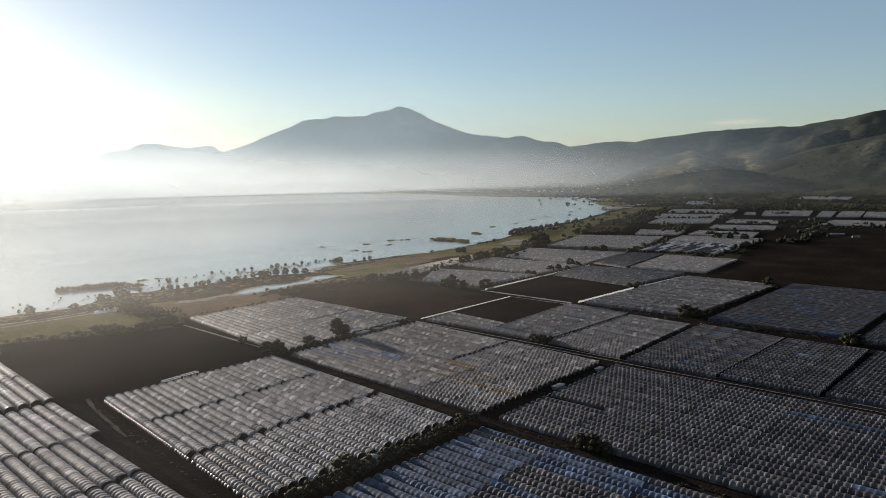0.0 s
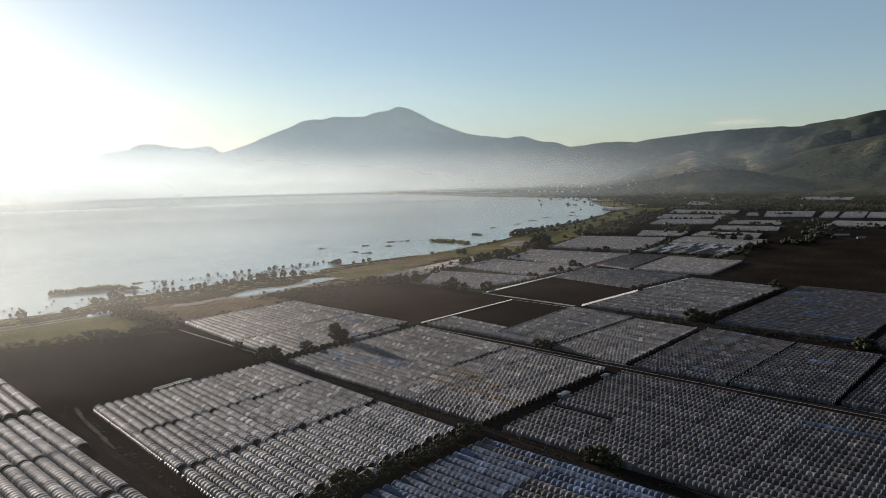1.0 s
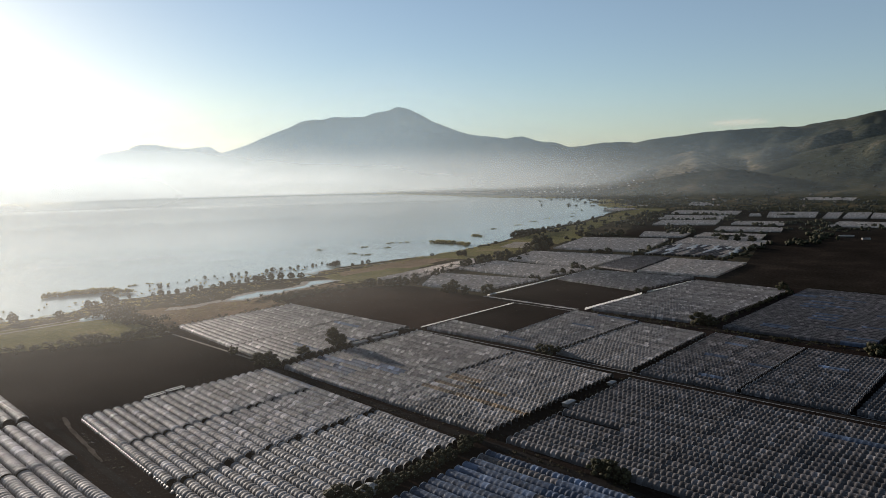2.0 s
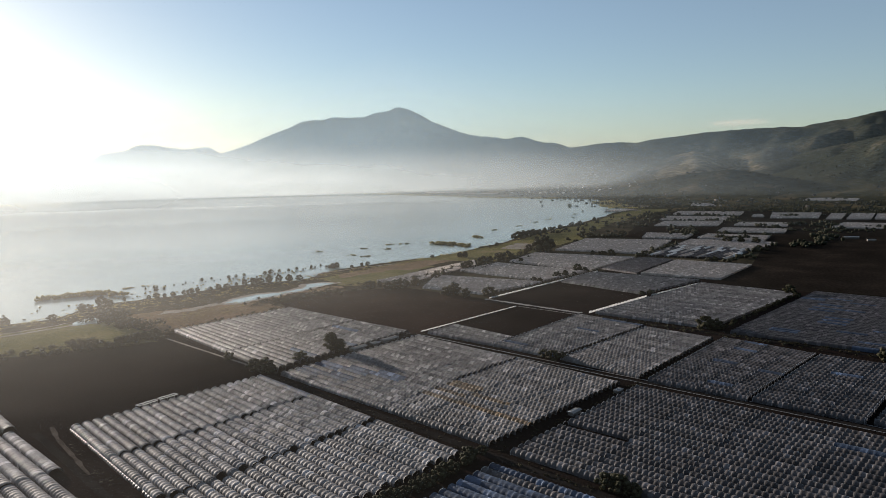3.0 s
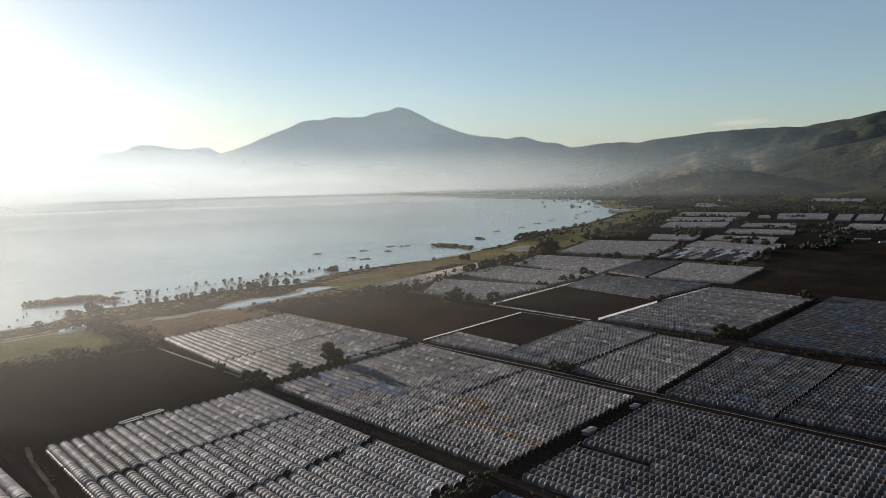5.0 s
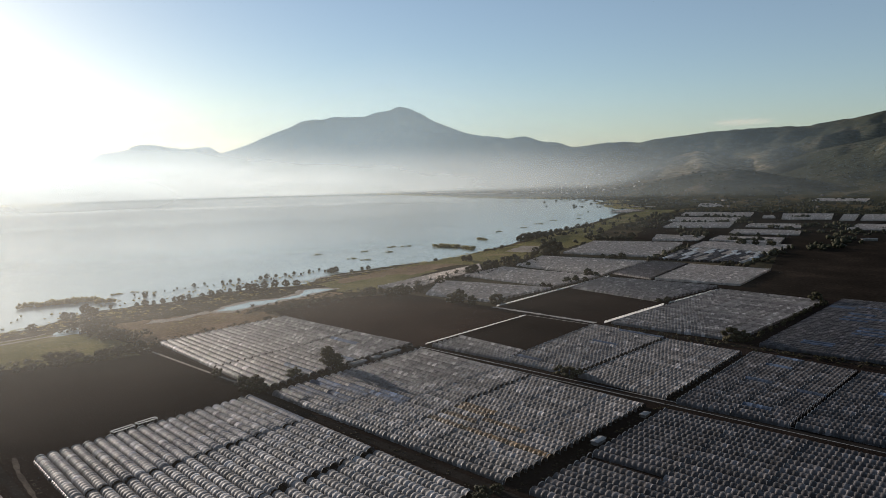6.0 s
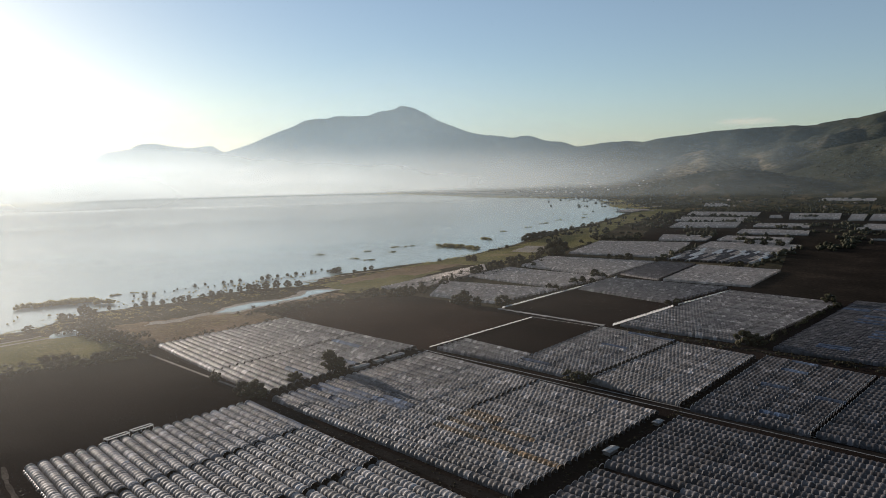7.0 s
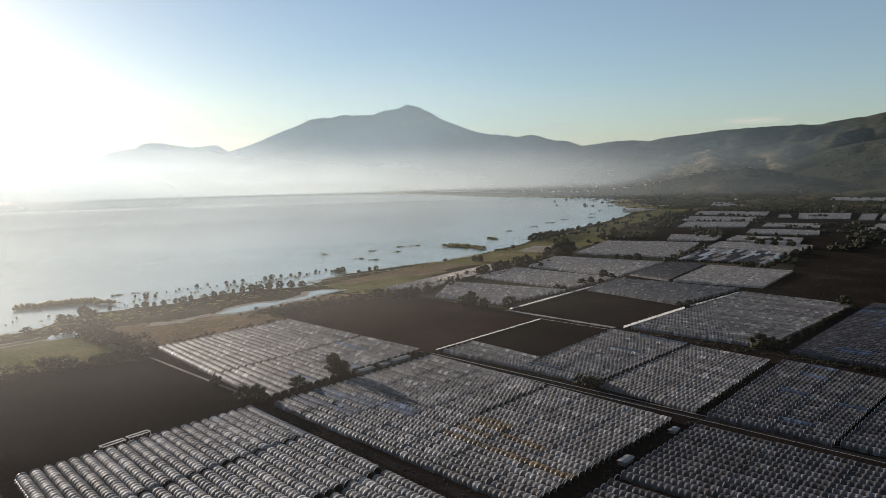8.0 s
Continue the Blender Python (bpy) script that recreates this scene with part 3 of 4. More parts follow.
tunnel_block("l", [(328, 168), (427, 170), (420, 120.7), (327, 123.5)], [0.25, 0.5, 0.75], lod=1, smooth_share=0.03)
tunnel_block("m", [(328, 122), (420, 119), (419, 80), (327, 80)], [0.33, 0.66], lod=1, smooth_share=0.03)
tunnel_block("n", [(328, 78), (419, 76), (418, 10), (326, 10)], [0.5], lod=2, far=True)
tunnel_block("o", [(443, 173), (608, 170), (605, 92), (443, 95)], [0.2, 0.4, 0.6, 0.8], lod=1, smooth_share=0.14, far=True)
tunnel_block("p", [(438, 89), (605, 86), (604, 20), (438, 20)], [0.5], lod=2, far=True)
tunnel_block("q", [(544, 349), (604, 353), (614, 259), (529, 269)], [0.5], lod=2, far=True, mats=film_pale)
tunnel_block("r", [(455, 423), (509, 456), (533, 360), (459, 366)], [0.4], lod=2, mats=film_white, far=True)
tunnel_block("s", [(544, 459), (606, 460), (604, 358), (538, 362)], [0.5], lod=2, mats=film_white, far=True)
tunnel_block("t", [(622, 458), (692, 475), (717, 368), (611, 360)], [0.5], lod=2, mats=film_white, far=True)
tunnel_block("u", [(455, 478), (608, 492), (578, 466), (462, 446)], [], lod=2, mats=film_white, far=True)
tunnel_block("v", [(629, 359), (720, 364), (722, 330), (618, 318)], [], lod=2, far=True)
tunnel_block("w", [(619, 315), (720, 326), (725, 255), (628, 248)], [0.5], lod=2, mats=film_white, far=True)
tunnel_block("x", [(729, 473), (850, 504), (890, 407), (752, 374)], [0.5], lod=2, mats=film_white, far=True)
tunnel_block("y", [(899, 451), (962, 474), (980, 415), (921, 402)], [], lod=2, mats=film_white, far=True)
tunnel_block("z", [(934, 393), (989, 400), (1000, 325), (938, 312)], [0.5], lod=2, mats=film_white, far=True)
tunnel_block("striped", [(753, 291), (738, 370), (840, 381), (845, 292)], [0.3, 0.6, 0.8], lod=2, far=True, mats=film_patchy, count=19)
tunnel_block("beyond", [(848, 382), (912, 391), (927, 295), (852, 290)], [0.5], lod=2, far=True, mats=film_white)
DISTANT = [[(1070, 515), (1153, 536), (1196, 458), (1115, 436)], [(1181, 557), (1255, 577), (1291, 480), (1209, 458)], [(1309, 591), (1382, 612), (1419, 502), (1335, 480)], [(1024, 402), (1084, 416), (1109, 336), (1052, 323)],
           [(1135, 419), (1188, 429), (1211, 364), (1153, 349)], [(1296, 418), (1412, 450), (1448, 378), (1330, 353)], [(1312, 337), (1441, 360), (1452, 339), (1322, 318)], [(1326, 311), (1456, 331), (1472, 299), (1342, 280)],
           [(1345, 275), (1460, 293), (1470, 245), (1356, 232)], [(1306, 451), (1357, 465), (1365, 452), (1315, 433)], [(1164, 293), (1248, 297), (1264, 228), (1180, 214)], [(1998, 578), (2228, 585), (2283, 528), (2032, 485)],
           [(1851, 519), (1983, 536), (2048, 439), (1869, 413)], [(1554, 661), (1650, 695), (1666, 665), (1575, 615)], [(2412, 790), (2545, 827), (2558, 773), (2426, 738)], [(1330, 742), (1400, 742), (1400, 706), (1330, 706)]]
for k, quad in enumerate(DISTANT):
    tunnel_block("distant" + "abcdefghijklmnop"[k], quad, [], lod=2, bay=4.1, far=True, mats=film_white, sag=0.14)


def join_far():
    """The distant tunnels, beyond counting, as one sheet of many arched covers."""
    verts, faces, mats, total = [], [], [], 0
    slots = [M_FILM, M_FILMB, M_FILMO, M_WHITE, M_FILMW, M_FILMP]
    for me, m in FAR_COVERS:
        co = np.empty(len(me.vertices) * 3)
        me.vertices.foreach_get("co", co)
        co = co.reshape(-1, 3) @ np.array(m.to_3x3()).T + np.array(m.translation)
        idx = np.empty(len(me.loops), int)
        me.loops.foreach_get("vertex_index", idx)
        verts.append(co)
        faces.append(idx.reshape(-1, 4) + total)
        mats += [slots.index(me.materials[0])] * len(me.polygons)
        total += len(co)
    me = bpy.data.meshes.new("distant_polytunnels")
    me.from_pydata(np.concatenate(verts).tolist(), [], np.concatenate(faces).tolist())
    for s in slots:
        me.materials.append(s)
    me.polygons.foreach_set("material_index", mats)
    me.polygons.foreach_set("use_smooth", [True] * len(me.polygons))
    me.update()
    return tagged(new("distant_polytunnels", me), "rows of distant polytunnels under grey film", "polytunnels", kind="stuff")


join_far()

# ---- windbreak fences and sheets ----
M_NET, _n, _l, _b = material("windbreak_net", 0.6, 0.2)
_b.inputs["Base Color"].default_value = (0.66, 0.66, 0.66, 1)
_t = _n.new("ShaderNodeBsdfTranslucent")
_t.inputs["Color"].default_value = (0.60, 0.60, 0.60, 1)
_s = _n.new("ShaderNodeMixShader")
_s.inputs[0].default_value = 0.6
_l.new(_b.outputs[0], _s.inputs[1])
_l.new(_t.outputs[0], _s.inputs[2])
_l.new(_s.outputs[0], _n["Material Output"].inputs["Surface"])


def windbreak(a, b, height):
    """A pale net stretched between posts, slack at its top."""
    a, b = Vector((*a, 0)), Vector((*b, 0))
    fence = tagged(new("windbreak_fence"), "pale windbreak net on steel posts beside a field", "fence")
    d = b - a
    fence.matrix_world = pose(a.x, a.y, 0, 0, 0, math.degrees(math.atan2(d.y, d.x)))
    n = max(2, round(d.length / 4.1))
    step = d.length / n
    r = random.Random(int(a.x))
    bm = bmesh.new()
    rows = []
    for i in range(4 * n + 1):
        top = height * (0.80 + 0.20 * math.sin(math.pi * (i % 4) / 4)) * r.uniform(0.9, 1.08)
        y = 0.25 * math.sin(math.pi * (i % 4) / 4)
        rows.append([bm.verts.new((i * step / 4, y + o, z)) for z, o in ((0.2, 0), (top * 0.6, 0.12), (top, 0), (top, 0.05), (top * 0.6, 0.17), (0.2, 0.05))])
    for p, q in zip(rows[:-1], rows[1:]):
        for k in range(6):
            bm.faces.new((p[k], q[k], q[(k + 1) % 6], p[(k + 1) % 6]))
    part("net", bm, M_NET, fence)
    bm = bmesh.new()
    box(bm, -0.06, -0.14, 0, 0.06, -0.02, height + 0.15)
    me = bpy.data.meshes.new("post")
    bm.to_mesh(me)
    bm.free()
    me.materials.append(M_STEEL)
    for i in range(0, n + 1, 2):
        post = new("post", me)
        post.parent, post.location = fence, (i * step, 0, 0)


windbreak((340, 318.5), (437, 318.5), 0.9)
windbreak((446, 266), (522, 262), 1.7)
windbreak((530, 262), (600, 255), 1.2)
windbreak((450, 352), (614, 354), 1.25)
path("road_5", [(448, 354), (446.4, 312), (444.5, 268)], 3.4, M_LINER, "dull pale plastic-lined channel past a dark field", 8)
track("path_4", (439, 320), (438.5, 268), 0.8, M_LINER, "pale edging strip beside a dark field", z=0.14)
track("path_1", (237, 428), (232, 322), 1.6, M_PALE, "pale footpath along a tunnel block", z=0.14)
track("path_2", (336, 440), (333, 321), 1.6, M_PALE, "pale footpath along a tunnel block", z=0.14)
track("channel_1", (334.5, 318), (325.5, 20), 0.7, M_ROOF, "narrow pale concrete irrigation channel", z=0.16)
track("channel_2", (330, 318), (320.5, 20), 0.5, M_ROOF, "narrow pale concrete irrigation channel", z=0.16)
track("path_3", (158, 516), (220, 514), 3.0, M_PALE, "pale lakeside path", z=0.14)


# ---- sheds ----
def shed(x, y, turn, w, d, h, label, roof=M_ROOF):
    """A low shed: walls with a doorway, under a pitched tin roof."""
    thing = tagged(new("shed"), label, "shed")
    thing.matrix_world = pose(x, y, 0, 0, 0, turn)
    bm = bmesh.new()
    t = 0.2
    box(bm, -w / 2, -d / 2, 0, w / 2, -d / 2 + t, h)
    box(bm, -w / 2, -d / 2 + t, 0, -w / 2 + t, d / 2 - t, h)
    box(bm, w / 2 - t, -d / 2 + t, 0, w / 2, d / 2 - t, h)
    box(bm, -w / 2, d / 2 - t, 0, -0.6, d / 2, h)
    box(bm, 0.6, d / 2 - t, 0, w / 2, d / 2, h)
    if h > 2.1:
        box(bm, -0.6, d / 2 - t, 2.05, 0.6, d / 2, h)
    part("wall", bm, M_WALL, thing)
    bm = bmesh.new()
    o, n = 0.35, 24
    rows = []
    for i in range(n + 1):
        xx, rib = -w / 2 - o + (w + 2 * o) * i / n, 0.04 * (i % 2)
        rows.append([bm.verts.new((xx, yy, zz + rib)) for yy, zz in ((-d / 2 - o, h + 0.02), (0, h + 0.1 * d), (d / 2 + o, h + 0.02), (d / 2 + o, h + 0.1), (0, h + 0.1 * d + 0.08), (-d / 2 - o, h + 0.1))])
    for p, q in zip(rows[:-1], rows[1:]):
        for k in range(6):
            bm.faces.new((p[k], q[k], q[(k + 1) % 6], p[(k + 1) % 6]))
    bm.faces.new(rows[0])
    bm.faces.new(rows[-1][::-1])
    part("roof", bm, roof, thing)
    bm = bmesh.new()
    box(bm, -0.58, d / 2 - 0.14, 0.02, 0.58, d / 2 - 0.08, min(2.03, h - 0.02))
    door = part("door", bm, M_STEEL, thing)
    bm = bmesh.new()
    box(bm, 0.42, d / 2 - 0.08, 0.95 * min(1.0, h / 2.1), 0.5, d / 2 - 0.02, 1.1 * min(1.0, h / 2.1))
    part("handle", bm, M_STEEL, door)


shed(161, 175, 10, 5.5, 4.0, 2.4, "small grey shed with a tin roof between tunnel blocks")
shed(271, 171.5, 0, 6.0, 2.6, 1.3, "low pale shed with a tin roof in a lane")
shed(307, 171.3, 0, 4.2, 2.2, 1.1, "low pale shed with a tin roof in a lane")


for x, y, w, h in ((289, 318.2, 10, 1.3), (302, 318.6, 5.5, 1.15), (313.5, 319.0, 12, 1.3)):
    shed(x, y, 2, w, 3.4, h, "long low packing shed with a pale sheet roof between tunnel blocks", M_LINER)
shed(1030, 239, -58, 17, 5.0, 2.0, "long low pale farm shed on the dark plain")
shed(1010, 213, -58, 9, 4.0, 1.8, "small pale farm shed on the dark plain")
shed(1935, 703, 15, 22, 14, 6.0, "large pale farm building on the far plain")


def nursery_bench(x, y, turn, length):
    """A long low cold frame: pale timber rim on short posts over a dark bed, with a loose sheet along the middle."""
    thing = tagged(new("cold_frame"), "long low cold frame with a pale rim beside tunnels", "cold frame")
    thing.matrix_world = pose(x, y, 0, 0, 0, turn)
    h = length / 2
    bm = bmesh.new()
    box(bm, -h + 0.1, -1.0, 0, h - 0.1, 1.0, 0.75)
    part("bed", bm, M_SOIL, thing)
    for nm, x0, y0, x1, y1 in (("front_rail", -h, -1.25, h, -1.0), ("back_rail", -h, 1.0, h, 1.3), ("end_rail", -h - 0.02, -1.0, -h + 0.35, 1.0), ("end_rail", h - 0.35, -1.0, h + 0.02, 1.0)):
        bm = bmesh.new()
        box(bm, x0, y0, 1.0, x1, y1, 1.3)
        part(nm, bm, M_NET, thing)
    n = int(length / 1.6)
    for k in range(n + 1):
        for side in (-1.14, 1.14):
            bm = bmesh.new()
            box(bm, -h + 0.1 + (length - 0.3) * k / n, side - 0.06, 0, -h + 0.22 + (length - 0.3) * k / n, side + 0.06, 1.0)
            part("post", bm, M_NET, thing)
    verts, cells = [], 14
    r = random.Random(int(x))
    for k in range(cells + 1):
        for j in range(4):
            verts.append((-h + 0.3 + (length - 0.6) * k / cells, -0.3 + 0.45 * j / 3 + r.uniform(-0.1, 0.1), 0.9 + 0.18 * math.sin(math.pi * j / 3) + r.uniform(-0.06, 0.06)))
    sheet_part = new("loose_sheet", mesh_of("loose_sheet", verts, [(4 * k + j, 4 * k + j + 1, 4 * k + j + 5, 4 * k + j + 4) for k in range(cells) for j in range(3)], M_FILMW, True))
    sheet_part.parent = thing


def stake(x, y, h):
    """A slim timber stake with a cross arm."""
    thing = tagged(new("stake"), "slim weathered timber stake at a field edge", "stake", group="stakes at the field edge")
    thing.matrix_world = pose(x, y, 0, 0, 0, (x * 37) % 90)
    bm = bmesh.new()
    box(bm, -0.06, -0.06, -0.3, 0.06, 0.06, h)
    part("pole", bm, M_BARK, thing)
    bm = bmesh.new()
    box(bm, -0.5, -0.1, h - 0.45, 0.5, -0.062, h - 0.33)
    part("cross_arm", bm, M_BARK, thing)


for x, y, h in ((127.5, 322.5, 2.6), (133.5, 318.5, 2.0), (190.5, 320, 2.6), (193.5, 320.5, 2.4), (121, 334, 2.2), (438, 330, 3.0), (405, 322, 2.4), (372, 321, 2.4)):
    stake(x, y, h)
nursery_bench(168.8, 319.3, 6, 9)
nursery_bench(179, 320.6, 4, 8.6)


# ---- trees and bushes ----
_bm = bmesh.new()
bmesh.ops.create_icosphere(_bm, subdivisions=2, radius=1.0)
LUMP_V = np.array([v.co[:] for v in _bm.verts])
LUMP_F = np.array([[v.index for v in f.verts] for f in _bm.faces])
_bm.free()


def lumps(centres, radii, seed):
    """Dense uneven hearts of foliage: one dented lump at each centre. Radii: three for each."""
    rs_l = np.random.RandomState(seed)
    c, r = np.array(centres, float), np.array(radii, float)
    dent = rs_l.uniform(0.72, 1.18, (len(c), len(LUMP_V), 1))
    verts = c[:, None, :] + LUMP_V[None] * dent * r[:, None, :]
    faces = LUMP_F[None] + (np.arange(len(c)) * len(LUMP_V))[:, None, None]
    return verts.reshape(-1, 3), faces.reshape(-1, 3)


def leaf_cloud(rnd, clumps, leaves, size):
    """Many small bent leaf sprays gathered in clumps, as arrays of corners and triangles."""
    verts, faces = [], []
    for cx, cy, cz, rad in clumps:
        for _ in range(leaves):
            v = Vector((rnd.gauss(0, 1), rnd.gauss(0, 1), rnd.gauss(0, 1))).normalized() * rad * rnd.uniform(0.55, 1.05)
            c = Vector((cx, cy, cz)) + Vector((v.x, v.y, v.z * 0.75))
            q = Euler((rnd.uniform(0, 6.3), rnd.uniform(0, 6.3), rnd.uniform(0, 6.3))).to_matrix()
            s = size * rnd.uniform(0.6, 1.3)
            k = len(verts)
            verts += [tuple(c + q @ Vector(p)) for p in ((-s, 0, 0), (0, -s * 0.5, s * 0.15), (s, 0, 0), (0, s * 0.5, s * 0.15))]
            faces += [(k, k + 1, k + 2), (k, k + 2, k + 3)]
    return verts, faces


def tree_parts(seed, wide, bare, leaves=84, heart=0.86):
    """Meshes for a tree one metre high: a tapered trunk with limbs, and the crown."""
    rnd = random.Random(seed)
    bm = bmesh.new()

    def limb(p, q, r0, r1):
        d = (q - p).normalized()
        side = d.orthogonal().normalized()
        other = d.cross(side)
        ring = [[bm.verts.new(c + (side * math.cos(a) + other * math.sin(a)) * r) for a in (0, 1.257, 2.513, 3.77, 5.027)] for c, r in ((p, r0), (p.lerp(q, 0.5) + side * 0.01, (r0 + r1) / 2), (q, r1))]
        for lo, hi in zip(ring[:-1], ring[1:]):
            for k in range(5):
                bm.faces.new((lo[k], lo[(k + 1) % 5], hi[(k + 1) % 5], hi[k]))

    fork = Vector((rnd.uniform(-0.03, 0.03), rnd.uniform(-0.03, 0.03), bare))
    limb(Vector((0, 0, -0.03)), fork, 0.035, 0.024)
    clumps = []
    n = rnd.randint(13, 17)
    for k in range(n):
        a = 2.4 * k + rnd.uniform(-0.4, 0.4)
        lift = (k + 0.5) / n
        out = wide * math.sin(math.pi * (0.18 + 0.74 * lift)) * rnd.uniform(0.55, 1.0)
        tip = Vector((math.cos(a) * out, math.sin(a) * out, bare + (0.9 - bare) * lift * rnd.uniform(0.9, 1.05)))
        if k % 2 == 0:
            limb(fork, tip, 0.014, 0.005)
        clumps.append((tip.x, tip.y, tip.z, rnd.uniform(0.13, 0.22) * (0.6 + wide)))
    trunk = bpy.data.meshes.new("trunk")
    bm.to_mesh(trunk)
    bm.free()
    trunk.materials.append(M_BARK)
    v, f = leaf_cloud(rnd, clumps, leaves, 0.046)
    lv, lf = lumps([c[:3] for c in clumps], [(c[3] * heart, c[3] * heart, c[3] * heart * 0.8) for c in clumps], seed)
    f += [tuple(int(i) + len(v) for i in t) for t in lf]
    v += [tuple(p) for p in lv.tolist()]
    return trunk, mesh_of("crown", v, f, M_LEAF, True)


TREES = [tree_parts(3, 0.46, 0.10), tree_parts(8, 0.40, 0.14), tree_parts(12, 0.58, 0.08), tree_parts(21, 0.26, 0.2, 70, 0.5), tree_parts(34, 0.66, 0.05)]


def tree(x, y, h, kind, label, category="tree", group="", broad=1.0):
    z = float(ground_height(np.array([x], float), np.array([y], float))[0])
    rnd = random.Random(int(x * 31 + y * 7))
    trunk, crown = TREES[kind]
    thing = tagged(new("tree" if category == "tree" else "bush"), label, category, group)
    thing.matrix_world = pose(x, y, max(z, -0.9) - 0.05, 0, 0, rnd.uniform(0, 360)) @ Matrix.Diagonal((h * broad * rnd.uniform(0.9, 1.15), h * broad * rnd.uniform(0.9, 1.15), h, 1))
    for nm, me in (("trunk", trunk), ("crown", crown)):
        ob = new(nm, me)
        ob.parent = thing


NEAR = [(274, 323, 10), (277, 319, 7), (254, 324, 4.5), (228, 327, 5.2), (230, 321, 6.2), (231, 318, 4.3), (233, 357, 3.4), (335, 223, 4.3), (337, 229, 3.4), (338, 219, 3.2), (217, 128, 4.6), (217.5, 124, 5),
        (218, 119, 3.7), (152, 178, 5), (590, 183, 6.2), (449, 189, 6.5), (450, 184, 5.3), (432, 92, 5.2), (433, 88, 4.5), (534, 265, 3.2), (528, 269, 2.8)]
for x, y, h in NEAR:
    tree(x, y, h * 1.25, 3 if h > 6.5 else (2 if (x + y) % 2 else 4), "dark green tree standing between tunnel blocks" if h > 4.4 else "low dark bush beside the tunnels", "tree" if h > 4.4 else "bush")
MID = [(458, 358, 6.8), (447, 383, 8.2), (444, 387, 6.4), (444, 369, 6.3), (444, 441, 6.8), (450, 438, 5.8), (431, 459, 5.9), (438, 456, 4.9), (438, 445, 5.8), (462, 438, 5.9), (499, 448, 5.2), (513, 452, 4.8),
       (560, 465, 6.7), (573, 470, 5.7), (590, 467, 8.1), (601, 467, 7.0), (625, 472, 7.9), (641, 474, 7.4), (637, 462, 4.9), (626, 447, 4.1), (534, 369, 4.0), (534, 363, 3.5)]
MID_FAR = [(565, 366, 4.7), (572, 362, 5.2), (582, 359, 3.2), (604, 369, 6.1), (605, 362, 4.4), (716, 487, 12.0), (715, 478, 14.6), (722, 477, 10.7), (725, 505, 5.4), (712, 415, 5.2), (711, 403, 5.8), (712, 394, 7.0),
           (922, 490, 6.4), (868, 520, 7.3), (880, 515, 5.9), (1020, 430, 4.7), (724, 296, 5.1), (725, 290, 5.7), (910, 346, 7.0), (908, 329, 6.1), (910, 312, 6.2)]
for k, (x, y, h) in enumerate(MID + MID_FAR):
    tree(x, y, h * 1.2, (4, 2, 4, 0)[k % 4], "rounded dark green tree beside fields and tunnels", group="trees among the fields")
BANK = [(190, 550, 7.7), (218, 546, 5.5), (244, 560, 7.6), (249, 561, 5.7), (262, 570, 9.8), (261, 558, 8.6), (239, 517, 11.5), (240, 508, 12.2), (245, 502, 10.4), (241, 481, 8.4), (240, 464, 5.7), (233, 479, 7.5),
        (298, 568, 4.0), (304, 567, 5.5), (309, 564, 4.5), (316, 564, 5.0), (325, 563, 5.1), (330, 562, 6.1), (337, 563, 5.6)]
BANK_FAR = [(348, 562, 4.6), (356, 563, 5.7), (364, 563, 5.2), (374, 564, 4.7), (382, 563, 6.3), (388, 560, 7.4), (395, 560, 6.9), (402, 557, 8.5), (412, 556, 8.1), (420, 552, 7.6), (429, 549, 6.5), (520, 566, 4.8),
            (527, 565, 5.4), (504, 563, 4.1), (609, 551, 4.4), (628, 521, 8.8), (625, 526, 7.6), (814, 590, 9.3), (830, 594, 12.6), (847, 598, 11.2)]
BANK_END = [(851, 592, 11.2), (862, 593, 12.1), (881, 596, 9.8), (892, 594, 11.5), (927, 607, 8.5), (966, 615, 8.8), (1018, 627, 8.3), (1117, 643, 8.9), (1054, 633, 7.6), (937, 607, 7.7), (740, 563, 5.0), (715, 555, 4.2)]
for k, (x, y, h) in enumerate(BANK + BANK_FAR + BANK_END):
    tree(x, y, h * 0.76, (2, 4, 0, 2)[k % 4], "rounded olive-green tree on the lake bank", group="trees along the shore", broad=1.05)
WADING = [(188, 565, 3.7), (202, 588, 2.4), (282, 575, 4.8), (321, 600, 4.7), (328, 600, 3.7), (373, 617, 4.5), (384, 619, 3.4), (398, 613, 3.9), (404, 610, 4.5), (413, 611, 4.0), (429, 601, 5.7), (437, 603, 6.3),
          (447, 603, 4.6), (457, 602, 4.1), (467, 602, 4.7), (487, 604, 3.6), (498, 603, 3.6), (494, 580, 7.6), (500, 581, 8.2), (494, 585, 4.7)]
for k, (x, y, h) in enumerate(WADING):
    tree(x, y, h * 0.72, (1, 2)[k % 2], "flooded tree standing in shallow lake water", group="flooded trees")
r_hedge = random.Random(5)
for k in range(30):
    u = k / 29
    tree(318 + 188 * u + r_hedge.uniform(-2, 2), 612 - 26 * u + 6 * math.sin(u * 9) + r_hedge.uniform(-3, 3), r_hedge.uniform(1.4, 2.7), (3, 1, 3, 0)[k % 4], "slim flooded tree standing in shallow lake water", group="flooded trees")
for k in range(26):
    u = (k / 25) ** 0.7
    x, y = 152 + 82 * u, 462 - 20 * math.sin(u * 3.1) * 0.7 - 22 * u
    tree(x + r_hedge.uniform(-4, 4), y + r_hedge.uniform(-4, 4), r_hedge.uniform(2.4, 4.0) * (0.8 + 0.6 * u), 4 if k % 3 else 2, "dark olive bush along the edge of a ploughed field", "bush", "field edge bushes")
